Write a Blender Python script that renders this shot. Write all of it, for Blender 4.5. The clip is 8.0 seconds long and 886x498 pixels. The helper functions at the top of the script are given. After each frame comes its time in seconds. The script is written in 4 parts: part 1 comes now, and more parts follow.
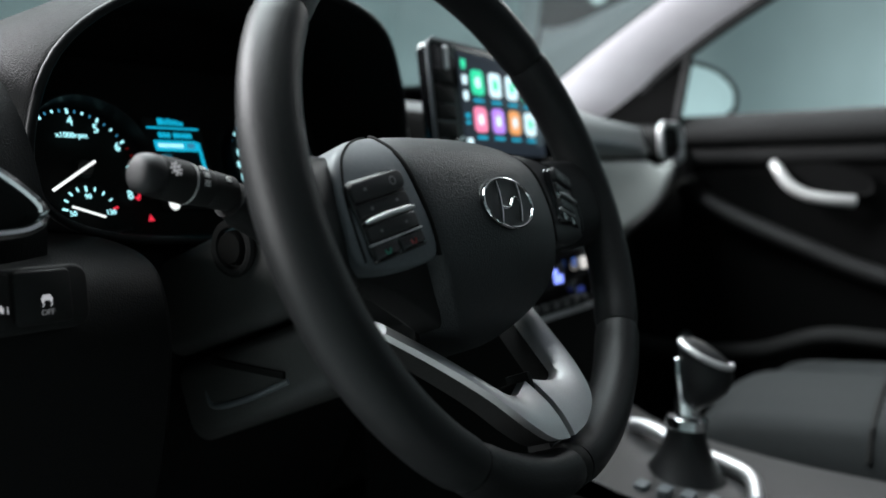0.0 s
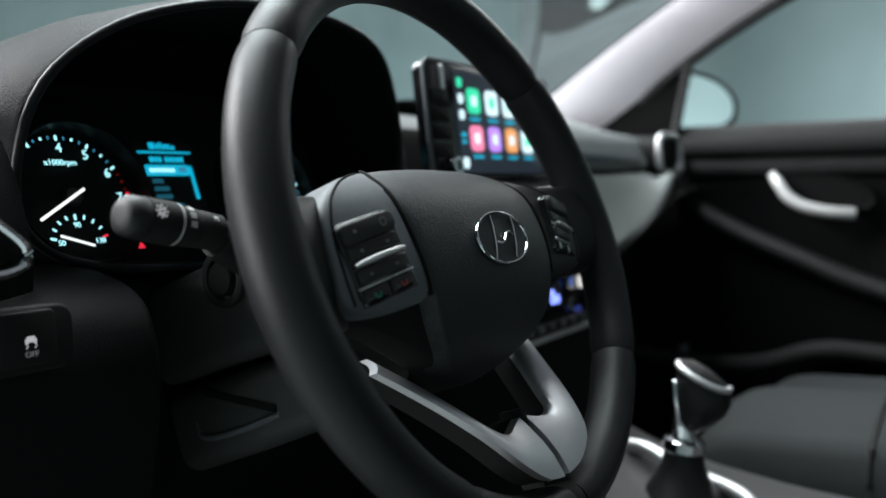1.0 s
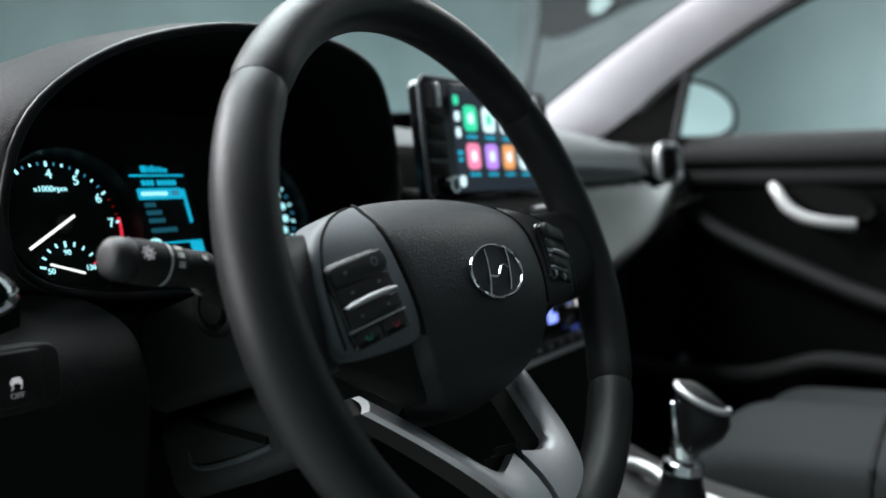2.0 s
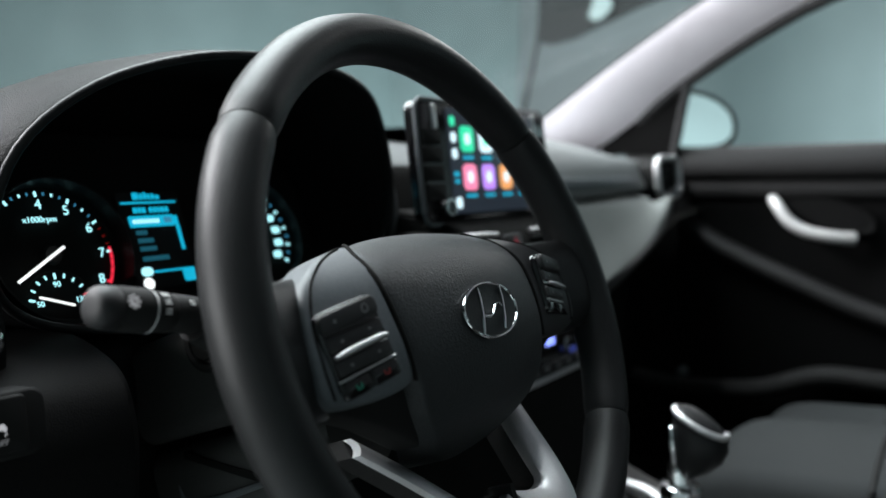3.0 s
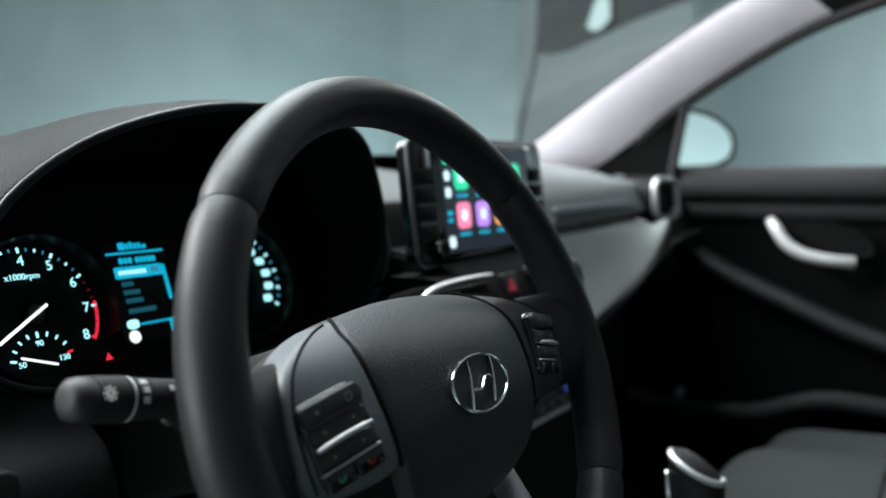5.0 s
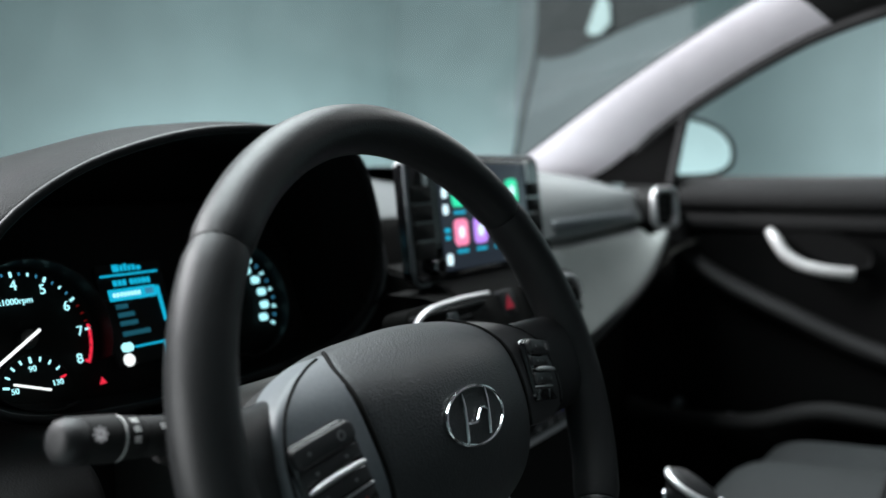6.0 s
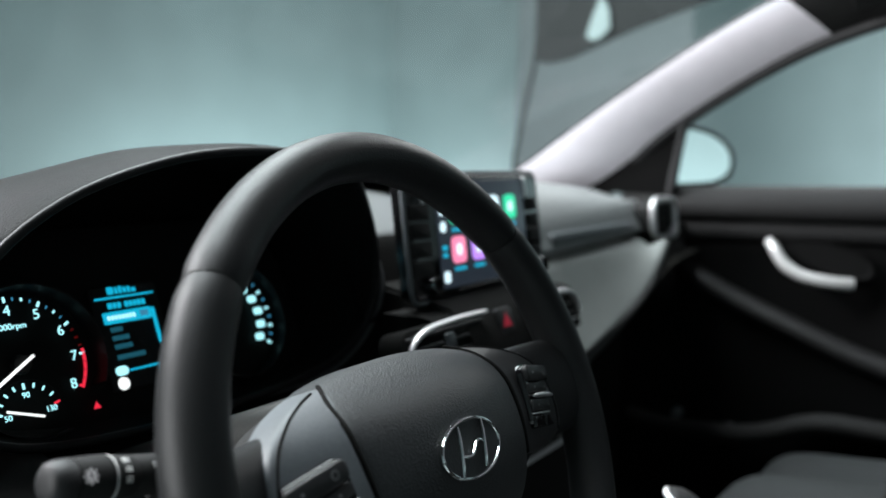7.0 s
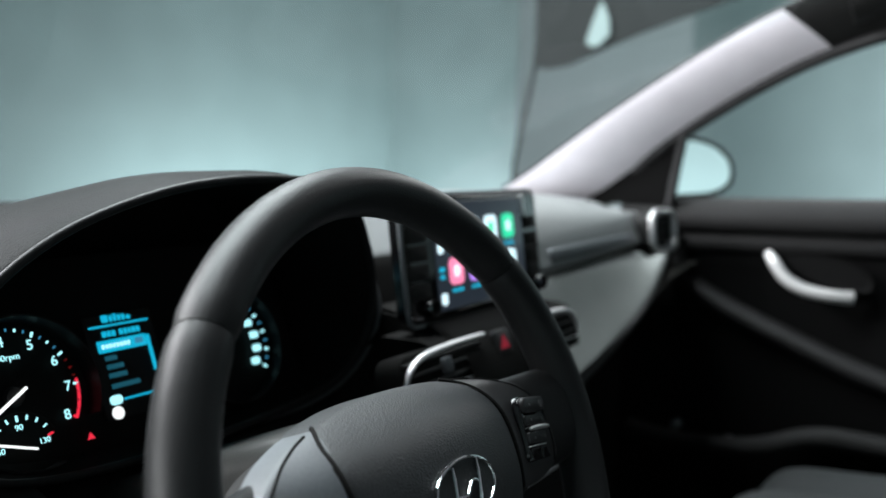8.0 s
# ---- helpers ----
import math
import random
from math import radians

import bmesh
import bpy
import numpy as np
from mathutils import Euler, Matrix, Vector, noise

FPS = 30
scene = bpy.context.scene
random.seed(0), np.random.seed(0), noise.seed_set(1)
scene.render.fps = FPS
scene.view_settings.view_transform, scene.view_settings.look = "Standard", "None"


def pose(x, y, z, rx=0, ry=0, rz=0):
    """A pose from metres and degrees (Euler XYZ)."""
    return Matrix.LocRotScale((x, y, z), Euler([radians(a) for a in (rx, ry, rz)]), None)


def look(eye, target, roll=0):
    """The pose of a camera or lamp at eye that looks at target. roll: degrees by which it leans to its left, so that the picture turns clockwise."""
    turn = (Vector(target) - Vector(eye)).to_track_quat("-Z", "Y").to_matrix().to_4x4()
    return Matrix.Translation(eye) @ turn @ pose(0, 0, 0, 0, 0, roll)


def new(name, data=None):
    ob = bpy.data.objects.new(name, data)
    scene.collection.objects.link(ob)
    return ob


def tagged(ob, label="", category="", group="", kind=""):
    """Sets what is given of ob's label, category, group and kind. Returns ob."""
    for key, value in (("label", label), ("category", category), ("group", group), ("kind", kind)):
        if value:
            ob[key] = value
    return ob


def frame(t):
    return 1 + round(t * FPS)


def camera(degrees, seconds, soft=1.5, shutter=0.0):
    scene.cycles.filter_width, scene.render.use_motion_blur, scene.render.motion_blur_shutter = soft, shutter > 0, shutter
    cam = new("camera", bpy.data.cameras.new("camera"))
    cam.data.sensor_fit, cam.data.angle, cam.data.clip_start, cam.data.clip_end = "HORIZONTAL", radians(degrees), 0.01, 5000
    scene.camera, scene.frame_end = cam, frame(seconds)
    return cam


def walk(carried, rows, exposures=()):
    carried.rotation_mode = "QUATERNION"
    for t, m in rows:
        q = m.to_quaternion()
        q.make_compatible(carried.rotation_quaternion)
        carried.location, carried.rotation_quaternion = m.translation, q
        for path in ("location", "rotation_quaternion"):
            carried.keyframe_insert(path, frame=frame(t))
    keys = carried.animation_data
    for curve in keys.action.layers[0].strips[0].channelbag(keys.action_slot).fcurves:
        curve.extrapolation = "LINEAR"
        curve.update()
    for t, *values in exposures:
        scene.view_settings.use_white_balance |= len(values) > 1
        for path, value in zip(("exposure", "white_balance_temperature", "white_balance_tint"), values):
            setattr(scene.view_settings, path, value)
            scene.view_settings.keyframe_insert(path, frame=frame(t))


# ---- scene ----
cam = camera(55.823, 8.0)
METRES, DEEP = 0.16760, 2.3307
BASE = pose(-0.8195, -0.2720, 0.9187, -5.612, -0.719, -56.386)
ROWS = [
    (0.0, 0.0, 0.0, 0.0, 0.0, 0.0, 0.0),
    (0.5, 0.0119, 0.0101, 0.0607, -0.01, -0.03, -0.0),
    (1.0, 0.0245, 0.0204, 0.1277, -0.02, -0.07, -0.04),
    (1.5, 0.0356, 0.0299, 0.1869, -0.01, -0.14, -0.04),
    (3.0, 0.0714, 0.0591, 0.3859, 0.02, -0.26, -0.09),
    (3.5, 0.0819, 0.0679, 0.4487, 0.04, -0.28, -0.09),
    (4.0, 0.0916, 0.0759, 0.5148, 0.03, -0.35, -0.1),
    (4.5, 0.1002, 0.0825, 0.5747, 0.01, -0.41, -0.11),
    (6.0, 0.1225, 0.0991, 0.7436, -0.02, -0.59, -0.3),
    (6.5, 0.1284, 0.1043, 0.7912, -0.02, -0.62, -0.32),
    (7.0, 0.1347, 0.1099, 0.8502, -0.04, -0.67, -0.35),
    (7.5, 0.1416, 0.1148, 0.913, -0.05, -0.75, -0.39),
    (8.0, 0.1518, 0.1206, 0.9802, -0.01, -0.75, -0.39),
]
walk(cam, [(t, BASE @ pose(METRES * x, METRES * DEEP * y, METRES * z, 90 + pitch, roll, yaw)) for t, x, y, z, yaw, pitch, roll in ROWS])
cam.data.dof.use_dof = True
cam.data.dof.focus_distance = 0.50
cam.data.dof.aperture_fstop = 4.2

# ---------------------------------------------------------------- light
world = bpy.data.worlds.new("studio_air")
scene.world = world
world.use_nodes = True
world.node_tree.nodes["Background"].inputs[0].default_value = (0.55, 0.72, 0.74, 1)
world.node_tree.nodes["Background"].inputs[1].default_value = 0.035
scene.view_settings.exposure = 0.0


def area(name, eye, target, sx, sy, watts, colour):
    lamp = bpy.data.lights.new(name, "AREA")
    lamp.shape, lamp.size, lamp.size_y, lamp.energy, lamp.color = "RECTANGLE", sx, sy, watts, colour
    ob = new(name, lamp)
    ob.matrix_world = look(eye, target)
    return ob


area("overhead_softbox", (0.1, 1.5, 3.6), (0.0, 0.2, 1.0), 3.2, 2.2, 330, (0.90, 0.97, 1.0))
area("front_softbox", (-1.5, 3.2, 2.9), (0.5, 0.1, 1.1), 1.6, 1.4, 225, (0.97, 0.97, 1.0))
# unseen fill lamp, added to brighten the lower spoke and the passenger dash
area("passenger_side_fill", (3.2, 0.75, 2.8), (0.3, 0.1, 0.85), 1.4, 1.0, 34, (0.98, 0.99, 1.0))
area("driver_side_softbox", (-2.7, 1.6, 1.1), (-0.3, 0.1, 0.85), 1.3, 1.0, 66, (0.97, 0.99, 1.0))
area("wall_wash", (4.9, 4.3, 0.2), (5.2, 5.6, 0.9), 4.0, 0.4, 66, (0.83, 0.97, 1.0))
area("rear_wash", (3.0, -4.4, 0.4), (3.2, -6.0, 1.5), 3.0, 0.5, 72, (0.90, 0.98, 1.0))
area("east_wash", (5.0, -1.2, 0.4), (6.9, -0.6, 1.5), 3.2, 0.5, 88, (0.82, 0.97, 1.0))

# ---------------------------------------------------------------- materials
MATS = {}


def mat(name, colour, rough=0.5, metal=0.0, grain=0.0, bump=0.0, scale=400.0, vary=0.15, spec=0.5, coat=0.0, cells=False):
    """A procedural surface: base colour with two scales of variation, roughness variation and fine relief."""
    m = bpy.data.materials.new(name)
    m.use_nodes = True
    nt = m.node_tree
    b = nt.nodes["Principled BSDF"]
    b.inputs["Metallic"].default_value = metal
    b.inputs["Specular IOR Level"].default_value = spec
    b.inputs["Coat Weight"].default_value = coat
    tc = nt.nodes.new("ShaderNodeTexCoord")
    big = nt.nodes.new("ShaderNodeTexNoise")
    big.inputs["Scale"].default_value = scale * 0.03
    big.inputs["Detail"].default_value = 4
    fine = nt.nodes.new("ShaderNodeTexNoise")
    fine.inputs["Scale"].default_value = scale
    fine.inputs["Detail"].default_value = 3
    nt.links.new(tc.outputs["Object"], big.inputs["Vector"])
    nt.links.new(tc.outputs["Object"], fine.inputs["Vector"])
    add = nt.nodes.new("ShaderNodeMath")
    add.operation = "ADD"
    nt.links.new(big.outputs["Fac"], add.inputs[0])
    nt.links.new(fine.outputs["Fac"], add.inputs[1])
    ramp = nt.nodes.new("ShaderNodeMapRange")
    ramp.inputs["From Min"].default_value, ramp.inputs["From Max"].default_value = 0.6, 1.4
    ramp.inputs["To Min"].default_value, ramp.inputs["To Max"].default_value = 1 - vary, 1 + vary
    nt.links.new(add.outputs[0], ramp.inputs["Value"])
    mul = nt.nodes.new("ShaderNodeMix")
    mul.data_type, mul.blend_type = "RGBA", "MULTIPLY"
    mul.inputs["Factor"].default_value = 1
    mul.inputs["A"].default_value = (*colour, 1)
    nt.links.new(ramp.outputs["Result"], mul.inputs["B"])
    nt.links.new(mul.outputs["Result"], b.inputs["Base Color"])
    rr = nt.nodes.new("ShaderNodeMapRange")
    rr.inputs["To Min"].default_value, rr.inputs["To Max"].default_value = max(rough - 0.07, 0.02), min(rough + 0.07, 1)
    nt.links.new(big.outputs["Fac"], rr.inputs["Value"])
    nt.links.new(rr.outputs["Result"], b.inputs["Roughness"])
    if bump:
        bp = nt.nodes.new("ShaderNodeBump")
        bp.inputs["Strength"].default_value = bump
        bp.inputs["Distance"].default_value = 0.0006
        if cells:
            vo = nt.nodes.new("ShaderNodeTexVoronoi")
            vo.inputs["Scale"].default_value = grain
            nt.links.new(tc.outputs["Object"], vo.inputs["Vector"])
            nt.links.new(vo.outputs["Distance"], bp.inputs["Height"])
        else:
            gr = nt.nodes.new("ShaderNodeTexNoise")
            gr.inputs["Scale"].default_value = grain
            gr.inputs["Detail"].default_value = 2
            nt.links.new(tc.outputs["Object"], gr.inputs["Vector"])
            nt.links.new(gr.outputs["Fac"], bp.inputs["Height"])
        nt.links.new(bp.outputs["Normal"], b.inputs["Normal"])
    MATS[name] = m
    return m


def glow(name, colour, strength):
    m = bpy.data.materials.new(name)
    m.use_nodes = True
    b = m.node_tree.nodes["Principled BSDF"]
    b.inputs["Base Color"].default_value = (0.01, 0.01, 0.01, 1)
    b.inputs["Roughness"].default_value = 0.3
    b.inputs["Emission Color"].default_value = (*colour, 1)
    b.inputs["Emission Strength"].default_value = strength
    return m


LEATHER = mat("black_leather", (0.0105, 0.011, 0.0115), 0.44, grain=1000, bump=0.25, scale=500, cells=True, spec=0.33)
PERF = mat("fine_leather", (0.0148, 0.0155, 0.0160), 0.42, grain=1300, bump=0.2, scale=700, cells=True, spec=0.25)
DASH = mat("grained_dash_vinyl", (0.0034, 0.0038, 0.0041), 0.55, grain=900, bump=0.5, scale=400, cells=True, spec=0.09)
PAD = mat("airbag_cover_vinyl", (0.021, 0.0235, 0.0252), 0.48, grain=900, bump=0.50, scale=400, cells=True)
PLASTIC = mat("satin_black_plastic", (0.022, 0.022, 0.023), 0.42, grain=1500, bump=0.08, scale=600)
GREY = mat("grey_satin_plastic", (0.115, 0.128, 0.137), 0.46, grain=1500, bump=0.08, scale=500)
GLOVE = mat("light_grey_glovebox", (0.195, 0.21, 0.203), 0.6, grain=500, bump=0.3, scale=300, cells=True)
SHELF_SHEEN = mat("dash_top_sheen_grey", (0.085, 0.093, 0.095), 0.6, grain=500, bump=0.3, scale=300, cells=True)
DASHGREY = mat("grey_soft_dash", (0.20, 0.213, 0.213), 0.55, grain=500, bump=0.35, scale=300, cells=True)
PIANO = mat("piano_black", (0.008, 0.008, 0.009), 0.12, scale=200, coat=0.3)
MATTE = mat("matte_black", (0.014, 0.014, 0.0138), 0.7, scale=300, spec=0.22)
DEEP_BLACK = mat("flocked_black", (0.009, 0.009, 0.0085), 0.9, scale=300, spec=0.12)
SILVER = mat("satin_silver", (0.80, 0.80, 0.81), 0.46, metal=1.0, scale=900, vary=0.06)
CHROME = mat("chrome", (0.86, 0.87, 0.88), 0.12, metal=1.0, scale=200, vary=0.03)
CLOTH_P = mat("pillar_cloth", (0.86, 0.82, 0.875), 0.85, grain=1200, bump=0.4, scale=800, vary=0.07)
SEAT = mat("grey_seat_cloth", (0.0115, 0.0142, 0.0148), 0.85, grain=700, bump=0.9, scale=350, vary=0.3)
HANDLE = mat("silver_handle_paint", (0.80, 0.80, 0.79), 0.38, metal=0.45, scale=400, vary=0.05)
SEATD = mat("dark_seat_cloth", (0.03, 0.032, 0.033), 0.85, grain=900, bump=0.6, scale=500)
CARPET = mat("black_carpet", (0.022, 0.022, 0.020), 0.95, grain=400, bump=0.8, scale=300, spec=0.1)
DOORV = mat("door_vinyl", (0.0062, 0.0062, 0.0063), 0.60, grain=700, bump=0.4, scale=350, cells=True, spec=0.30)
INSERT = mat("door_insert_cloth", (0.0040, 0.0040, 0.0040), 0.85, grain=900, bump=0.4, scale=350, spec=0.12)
WALLM = mat("studio_wall", (0.33, 0.405, 0.41), 0.9, grain=60, bump=0.1, scale=2.0, vary=0.10)
WALLD = mat("studio_dark_panel", (0.025, 0.032, 0.032), 0.9, grain=60, bump=0.1, scale=2.0, vary=0.1)
FLOORM = mat("studio_floor", (0.22, 0.26, 0.26), 0.5, grain=30, bump=0.1, scale=3.0, vary=0.12)
RUBBER = mat("black_rubber", (0.012, 0.012, 0.013), 0.55, scale=400)
PAINT = mat("pale_car_paint", (0.55, 0.57, 0.58), 0.3, scale=50, vary=0.03, coat=0.6)
WHITE_INK = mat("white_print", (0.75, 0.75, 0.74), 0.5, scale=300, vary=0.05)
GREY_INK = mat("grey_print", (0.25, 0.25, 0.25), 0.5, scale=300, vary=0.05)
GREEN_INK = mat("green_print", (0.03, 0.30, 0.20), 0.5, scale=300, vary=0.05)
RED_INK = mat("red_print", (0.35, 0.03, 0.03), 0.5, scale=300, vary=0.05)
MIRRORM = mat("mirror_glass", (0.86, 0.95, 0.95), 0.03, metal=1.0, scale=20, vary=0.01)
RINGM = mat("dial_ring_black", (0.008, 0.008, 0.0085), 0.45, scale=300, spec=0.2)
ICE = glow("dial_ice_light", (0.42, 0.92, 1.0), 1.3)
ICEDIM = glow("dial_dim_light", (0.08, 0.45, 0.75), 0.5)
CYAN = glow("display_cyan_light", (0.005, 0.47, 0.72), 0.95)
CYANDIM = glow("display_dim_light", (0.02, 0.22, 0.32), 0.35)
WHITEL = glow("needle_white_light", (0.95, 1.0, 1.0), 1.2)
REDL = glow("red_light", (1.0, 0.03, 0.07), 0.9)
REDDIM = glow("red_dim_light", (0.8, 0.02, 0.02), 0.12)
SCREENL = glow("screen_back_light", (0.02, 0.028, 0.04), 0.9)
GREENL = glow("icon_green_light", (0.03, 0.66, 0.36), 1.3)
PALEL = glow("icon_pale_light", (0.66, 0.87, 0.95), 1.35)
PINKL = glow("icon_pink_light", (0.95, 0.26, 0.45), 1.2)
VIOLETL = glow("icon_violet_light", (0.50, 0.26, 0.92), 1.25)
ORANGEL = glow("icon_orange_light", (1.0, 0.45, 0.16), 1.0)
BUTTONL = glow("button_back_light", (0.92, 0.95, 1.0), 0.45)
BUTTONDIM = glow("button_dim_light", (0.9, 0.95, 1.0), 0.12)
BLUEL = glow("climate_blue_light", (0.22, 0.30, 1.0), 2.0)

# ---------------------------------------------------------------- mesh helpers
PLACES = {}


def thing(name, m, label, category, group="", kind=""):
    ob = new(name)
    ob.empty_display_size = 0.02
    ob.matrix_world = m
    PLACES[ob.name] = m.copy()
    return tagged(ob, label, category, group, kind)


def link_mesh(name, bm, material, smooth=40):
    bmesh.ops.recalc_face_normals(bm, faces=bm.faces[:])
    me = bpy.data.meshes.new(name)
    if smooth:
        for fc in bm.faces:
            fc.smooth = True
        for e in bm.edges:
            if len(e.link_faces) == 2 and e.calc_face_angle(0) > radians(smooth):
                e.smooth = False
    bm.to_mesh(me)
    bm.free()
    me.materials.append(material)
    return new(name, me)


def part(name, bm, material, parent, label="", local=False, smooth=40):
    """One mesh under a thing or a part; built in world places unless local."""
    m = PLACES[parent.name]
    if not local:
        bm.transform(m.inverted())
    ob = link_mesh(name, bm, material, smooth)
    ob.parent = parent
    PLACES[ob.name] = m
    if label:
        ob["label"] = label
    return ob


def single(name, bm, material, label, category, kind="", group="", smooth=40):
    ob = link_mesh(name, bm, material, smooth)
    PLACES[ob.name] = Matrix()
    return tagged(ob, label, category, group, kind)


def loft(bm, loops, closed=True, cap=True, cap_end=None):
    rows = [[bm.verts.new(p) for p in lp] for lp in loops]
    n = len(rows[0])
    for a, b in zip(rows, rows[1:]):
        for i in range(n if closed else n - 1):
            j = (i + 1) % n
            bm.faces.new((a[i], a[j], b[j], b[i]))
    if closed and cap:
        bm.faces.new(rows[0][::-1])
    if closed and (cap if cap_end is None else cap_end):
        bm.faces.new(rows[-1])
    return rows


def smooth_path(pts, steps=6):
    """Catmull-Rom through the points."""
    pts = [Vector(p) for p in pts]
    out = []
    for i in range(len(pts) - 1):
        p0, p1, p2, p3 = pts[max(i - 1, 0)], pts[i], pts[i + 1], pts[min(i + 2, len(pts) - 1)]
        for k in range(steps):
            t = k / steps
            out.append(0.5 * (2 * p1 + (p2 - p0) * t + (2 * p0 - 5 * p1 + 4 * p2 - p3) * t * t + (3 * p1 - p0 - 3 * p2 + p3) * t ** 3))
    return out + [pts[-1]]


def smooth_loop(pts, steps=6):
    pts = [Vector(p) for p in pts]
    n, out = len(pts), []
    for i in range(n):
        p0, p1, p2, p3 = pts[i - 1], pts[i], pts[(i + 1) % n], pts[(i + 2) % n]
        for k in range(steps):
            t = k / steps
            out.append(0.5 * (2 * p1 + (p2 - p0) * t + (2 * p0 - 5 * p1 + 4 * p2 - p3) * t * t + (3 * p1 - p0 - 3 * p2 + p3) * t ** 3))
    return out


def tube(bm, pts, radius, n=12, flat=1.0, up=(0, 0, 1), cap=True):
    """A rod along points; radius one number or one per point; flat squeezes it along up."""
    pts = [Vector(p) for p in pts]
    loops = []
    for i, p in enumerate(pts):
        d = (pts[min(i + 1, len(pts) - 1)] - pts[max(i - 1, 0)]).normalized()
        s = d.cross(Vector(up)).normalized()
        u = s.cross(d).normalized()
        r = radius[i] if isinstance(radius, (list, tuple)) else radius
        loops.append([p + s * (r * math.cos(a)) + u * (r * flat * math.sin(a)) for a in [2 * math.pi * k / n for k in range(n)]])
    loft(bm, loops, True, cap)


def rounded(w, h, r, n=5):
    r = min(r, w / 2 - 1e-5, h / 2 - 1e-5)
    out = []
    for cx, cy, a0 in ((w / 2 - r, h / 2 - r, 0), (-w / 2 + r, h / 2 - r, 90), (-w / 2 + r, -h / 2 + r, 180), (w / 2 - r, -h / 2 + r, 270)):
        for k in range(n + 1):
            a = radians(a0 + 90 * k / n)
            out.append((cx + r * math.cos(a), cy + r * math.sin(a)))
    return out


def plate(bm, m, w, h, depth, r=0.002, edge=0.0006, n=4):
    """A rounded slab with softened front edges; its front is the z = 0 plane of m, it goes back by depth."""
    edge = min(edge, depth / 2, w / 4, h / 4)
    lo = [[m @ Vector((x, y, z)) for x, y in rounded(w - 2 * i, h - 2 * i, max(r - i, 1e-4), n)] for i, z in ((0, -depth), (0, -edge), (edge * 0.35, -edge * 0.3), (edge, 0))]
    loft(bm, lo)


def slab(bm, a, b, bevel=0.0):
    """A box from corner a to corner b."""
    a, b = Vector(a), Vector(b)
    c, s = (a + b) / 2, b - a
    vs = bmesh.ops.create_cube(bm, size=1, matrix=Matrix.Translation(c) @ Matrix.Diagonal((abs(s.x), abs(s.y), abs(s.z), 1)))["verts"]
    if bevel:
        es = list({e for v in vs for e in v.link_edges})
        bmesh.ops.bevel(bm, geom=es, offset=bevel, segments=2, affect="EDGES", profile=0.6)


def arc_ring(bm, m, r0, r1, a0, a1, depth, n=48):
    """A flat curved bar between two radii, front at z = 0 of m."""
    full = abs(a1 - a0) >= 359.9
    loops = []
    for k in range(n + (0 if full else 1)):
        a = radians(a0 + (a1 - a0) * k / n)
        c, s = math.cos(a), math.sin(a)
        loops.append([m @ Vector(q) for q in ((r0 * c, r0 * s, -depth), (r0 * c, r0 * s, 0), (r1 * c, r1 * s, 0), (r1 * c, r1 * s, -depth))])
    if full:
        loops.append(loops[0])
    loft(bm, loops, True, not full)
    if full:
        bmesh.ops.remove_doubles(bm, verts=bm.verts[:], dist=1e-7)


def writing(name, text, m, size, material, parent, depth=0.0003):
    """Raised letters in the built-in font, centred on m."""
    cu = bpy.data.curves.new(name, "FONT")
    cu.body, cu.size, cu.align_x, cu.align_y, cu.extrude = text, size, "CENTER", "CENTER", depth
    ob = new(name, cu)
    me = bpy.data.meshes.new_from_object(ob.evaluated_get(bpy.context.evaluated_depsgraph_get()))
    bpy.data.objects.remove(ob)
    me.transform(PLACES[parent.name].inverted() @ m)
    me.materials.clear()
    me.materials.append(material)
    ob = new(name, me)
    ob.parent = parent
    PLACES[ob.name] = PLACES[parent.name]
    return ob


def at(x, y, z=0.0):
    return Matrix.Translation((x, y, z))


# ---------------------------------------------------------------- studio
bm = bmesh.new()
slab(bm, (-60, -60, -0.05), (60, 60, 0))
single("ground", bm, FLOORM, "smooth grey-green studio floor", "floor", "structure")
for nm, a, b in (("wall_north", (-7.2, 5.6, 0), (8.2, 5.8, 5)), ("wall_east", (6.95, -6.2, 0), (7.15, 5.6, 5)), ("wall_south", (-7.2, -6.2, 0), (8.2, -6, 5)), ("wall_west", (-7.2, -6, 0), (-7, 5.6, 5))):
    bm = bmesh.new()
    slab(bm, a, b)
    single(nm, bm, WALLM, "plain grey-green studio wall", "wall", "structure")
bm = bmesh.new()
slab(bm, (-7.2, -6.2, 5), (8.2, 5.8, 5.15))
single("ceiling", bm, WALLD, "dark studio ceiling", "ceiling", "structure")

# ---------------------------------------------------------------- dashboard
DASH_BASE = at(0.0, 0.45, 0.55)
dash = thing("dashboard", DASH_BASE, "black and grey grained soft-touch car dashboard", "dashboard")


def profile_sheet(bm, sections):
    """An open skin through sections [(x, [(y, z), ...]), ...]."""
    loft(bm, [[Vector((x, y, z)) for y, z in smooth_prof(pr)] for x, pr in sections], closed=False)


def smooth_prof(pr, steps=5):
    return [(p.x, p.y) for p in smooth_path([(y, z, 0) for y, z in pr], steps)]


# top shelf under the windscreen
bm = bmesh.new()
top = [(0.92, 0.985), (0.75, 1.012), (0.6, 1.018), (0.47, 1.008), (0.44, 0.99), (0.43, 0.95)]
profile_sheet(bm, [(x, [(y - 0.10 * (x / 0.66) ** 2 * (y - 0.33), z - 0.012 * abs(x / 0.66) ** 3) for y, z in top]) for x in np.linspace(-0.68, 0.66, 23)])
part("top_shelf", bm, DASH, dash)

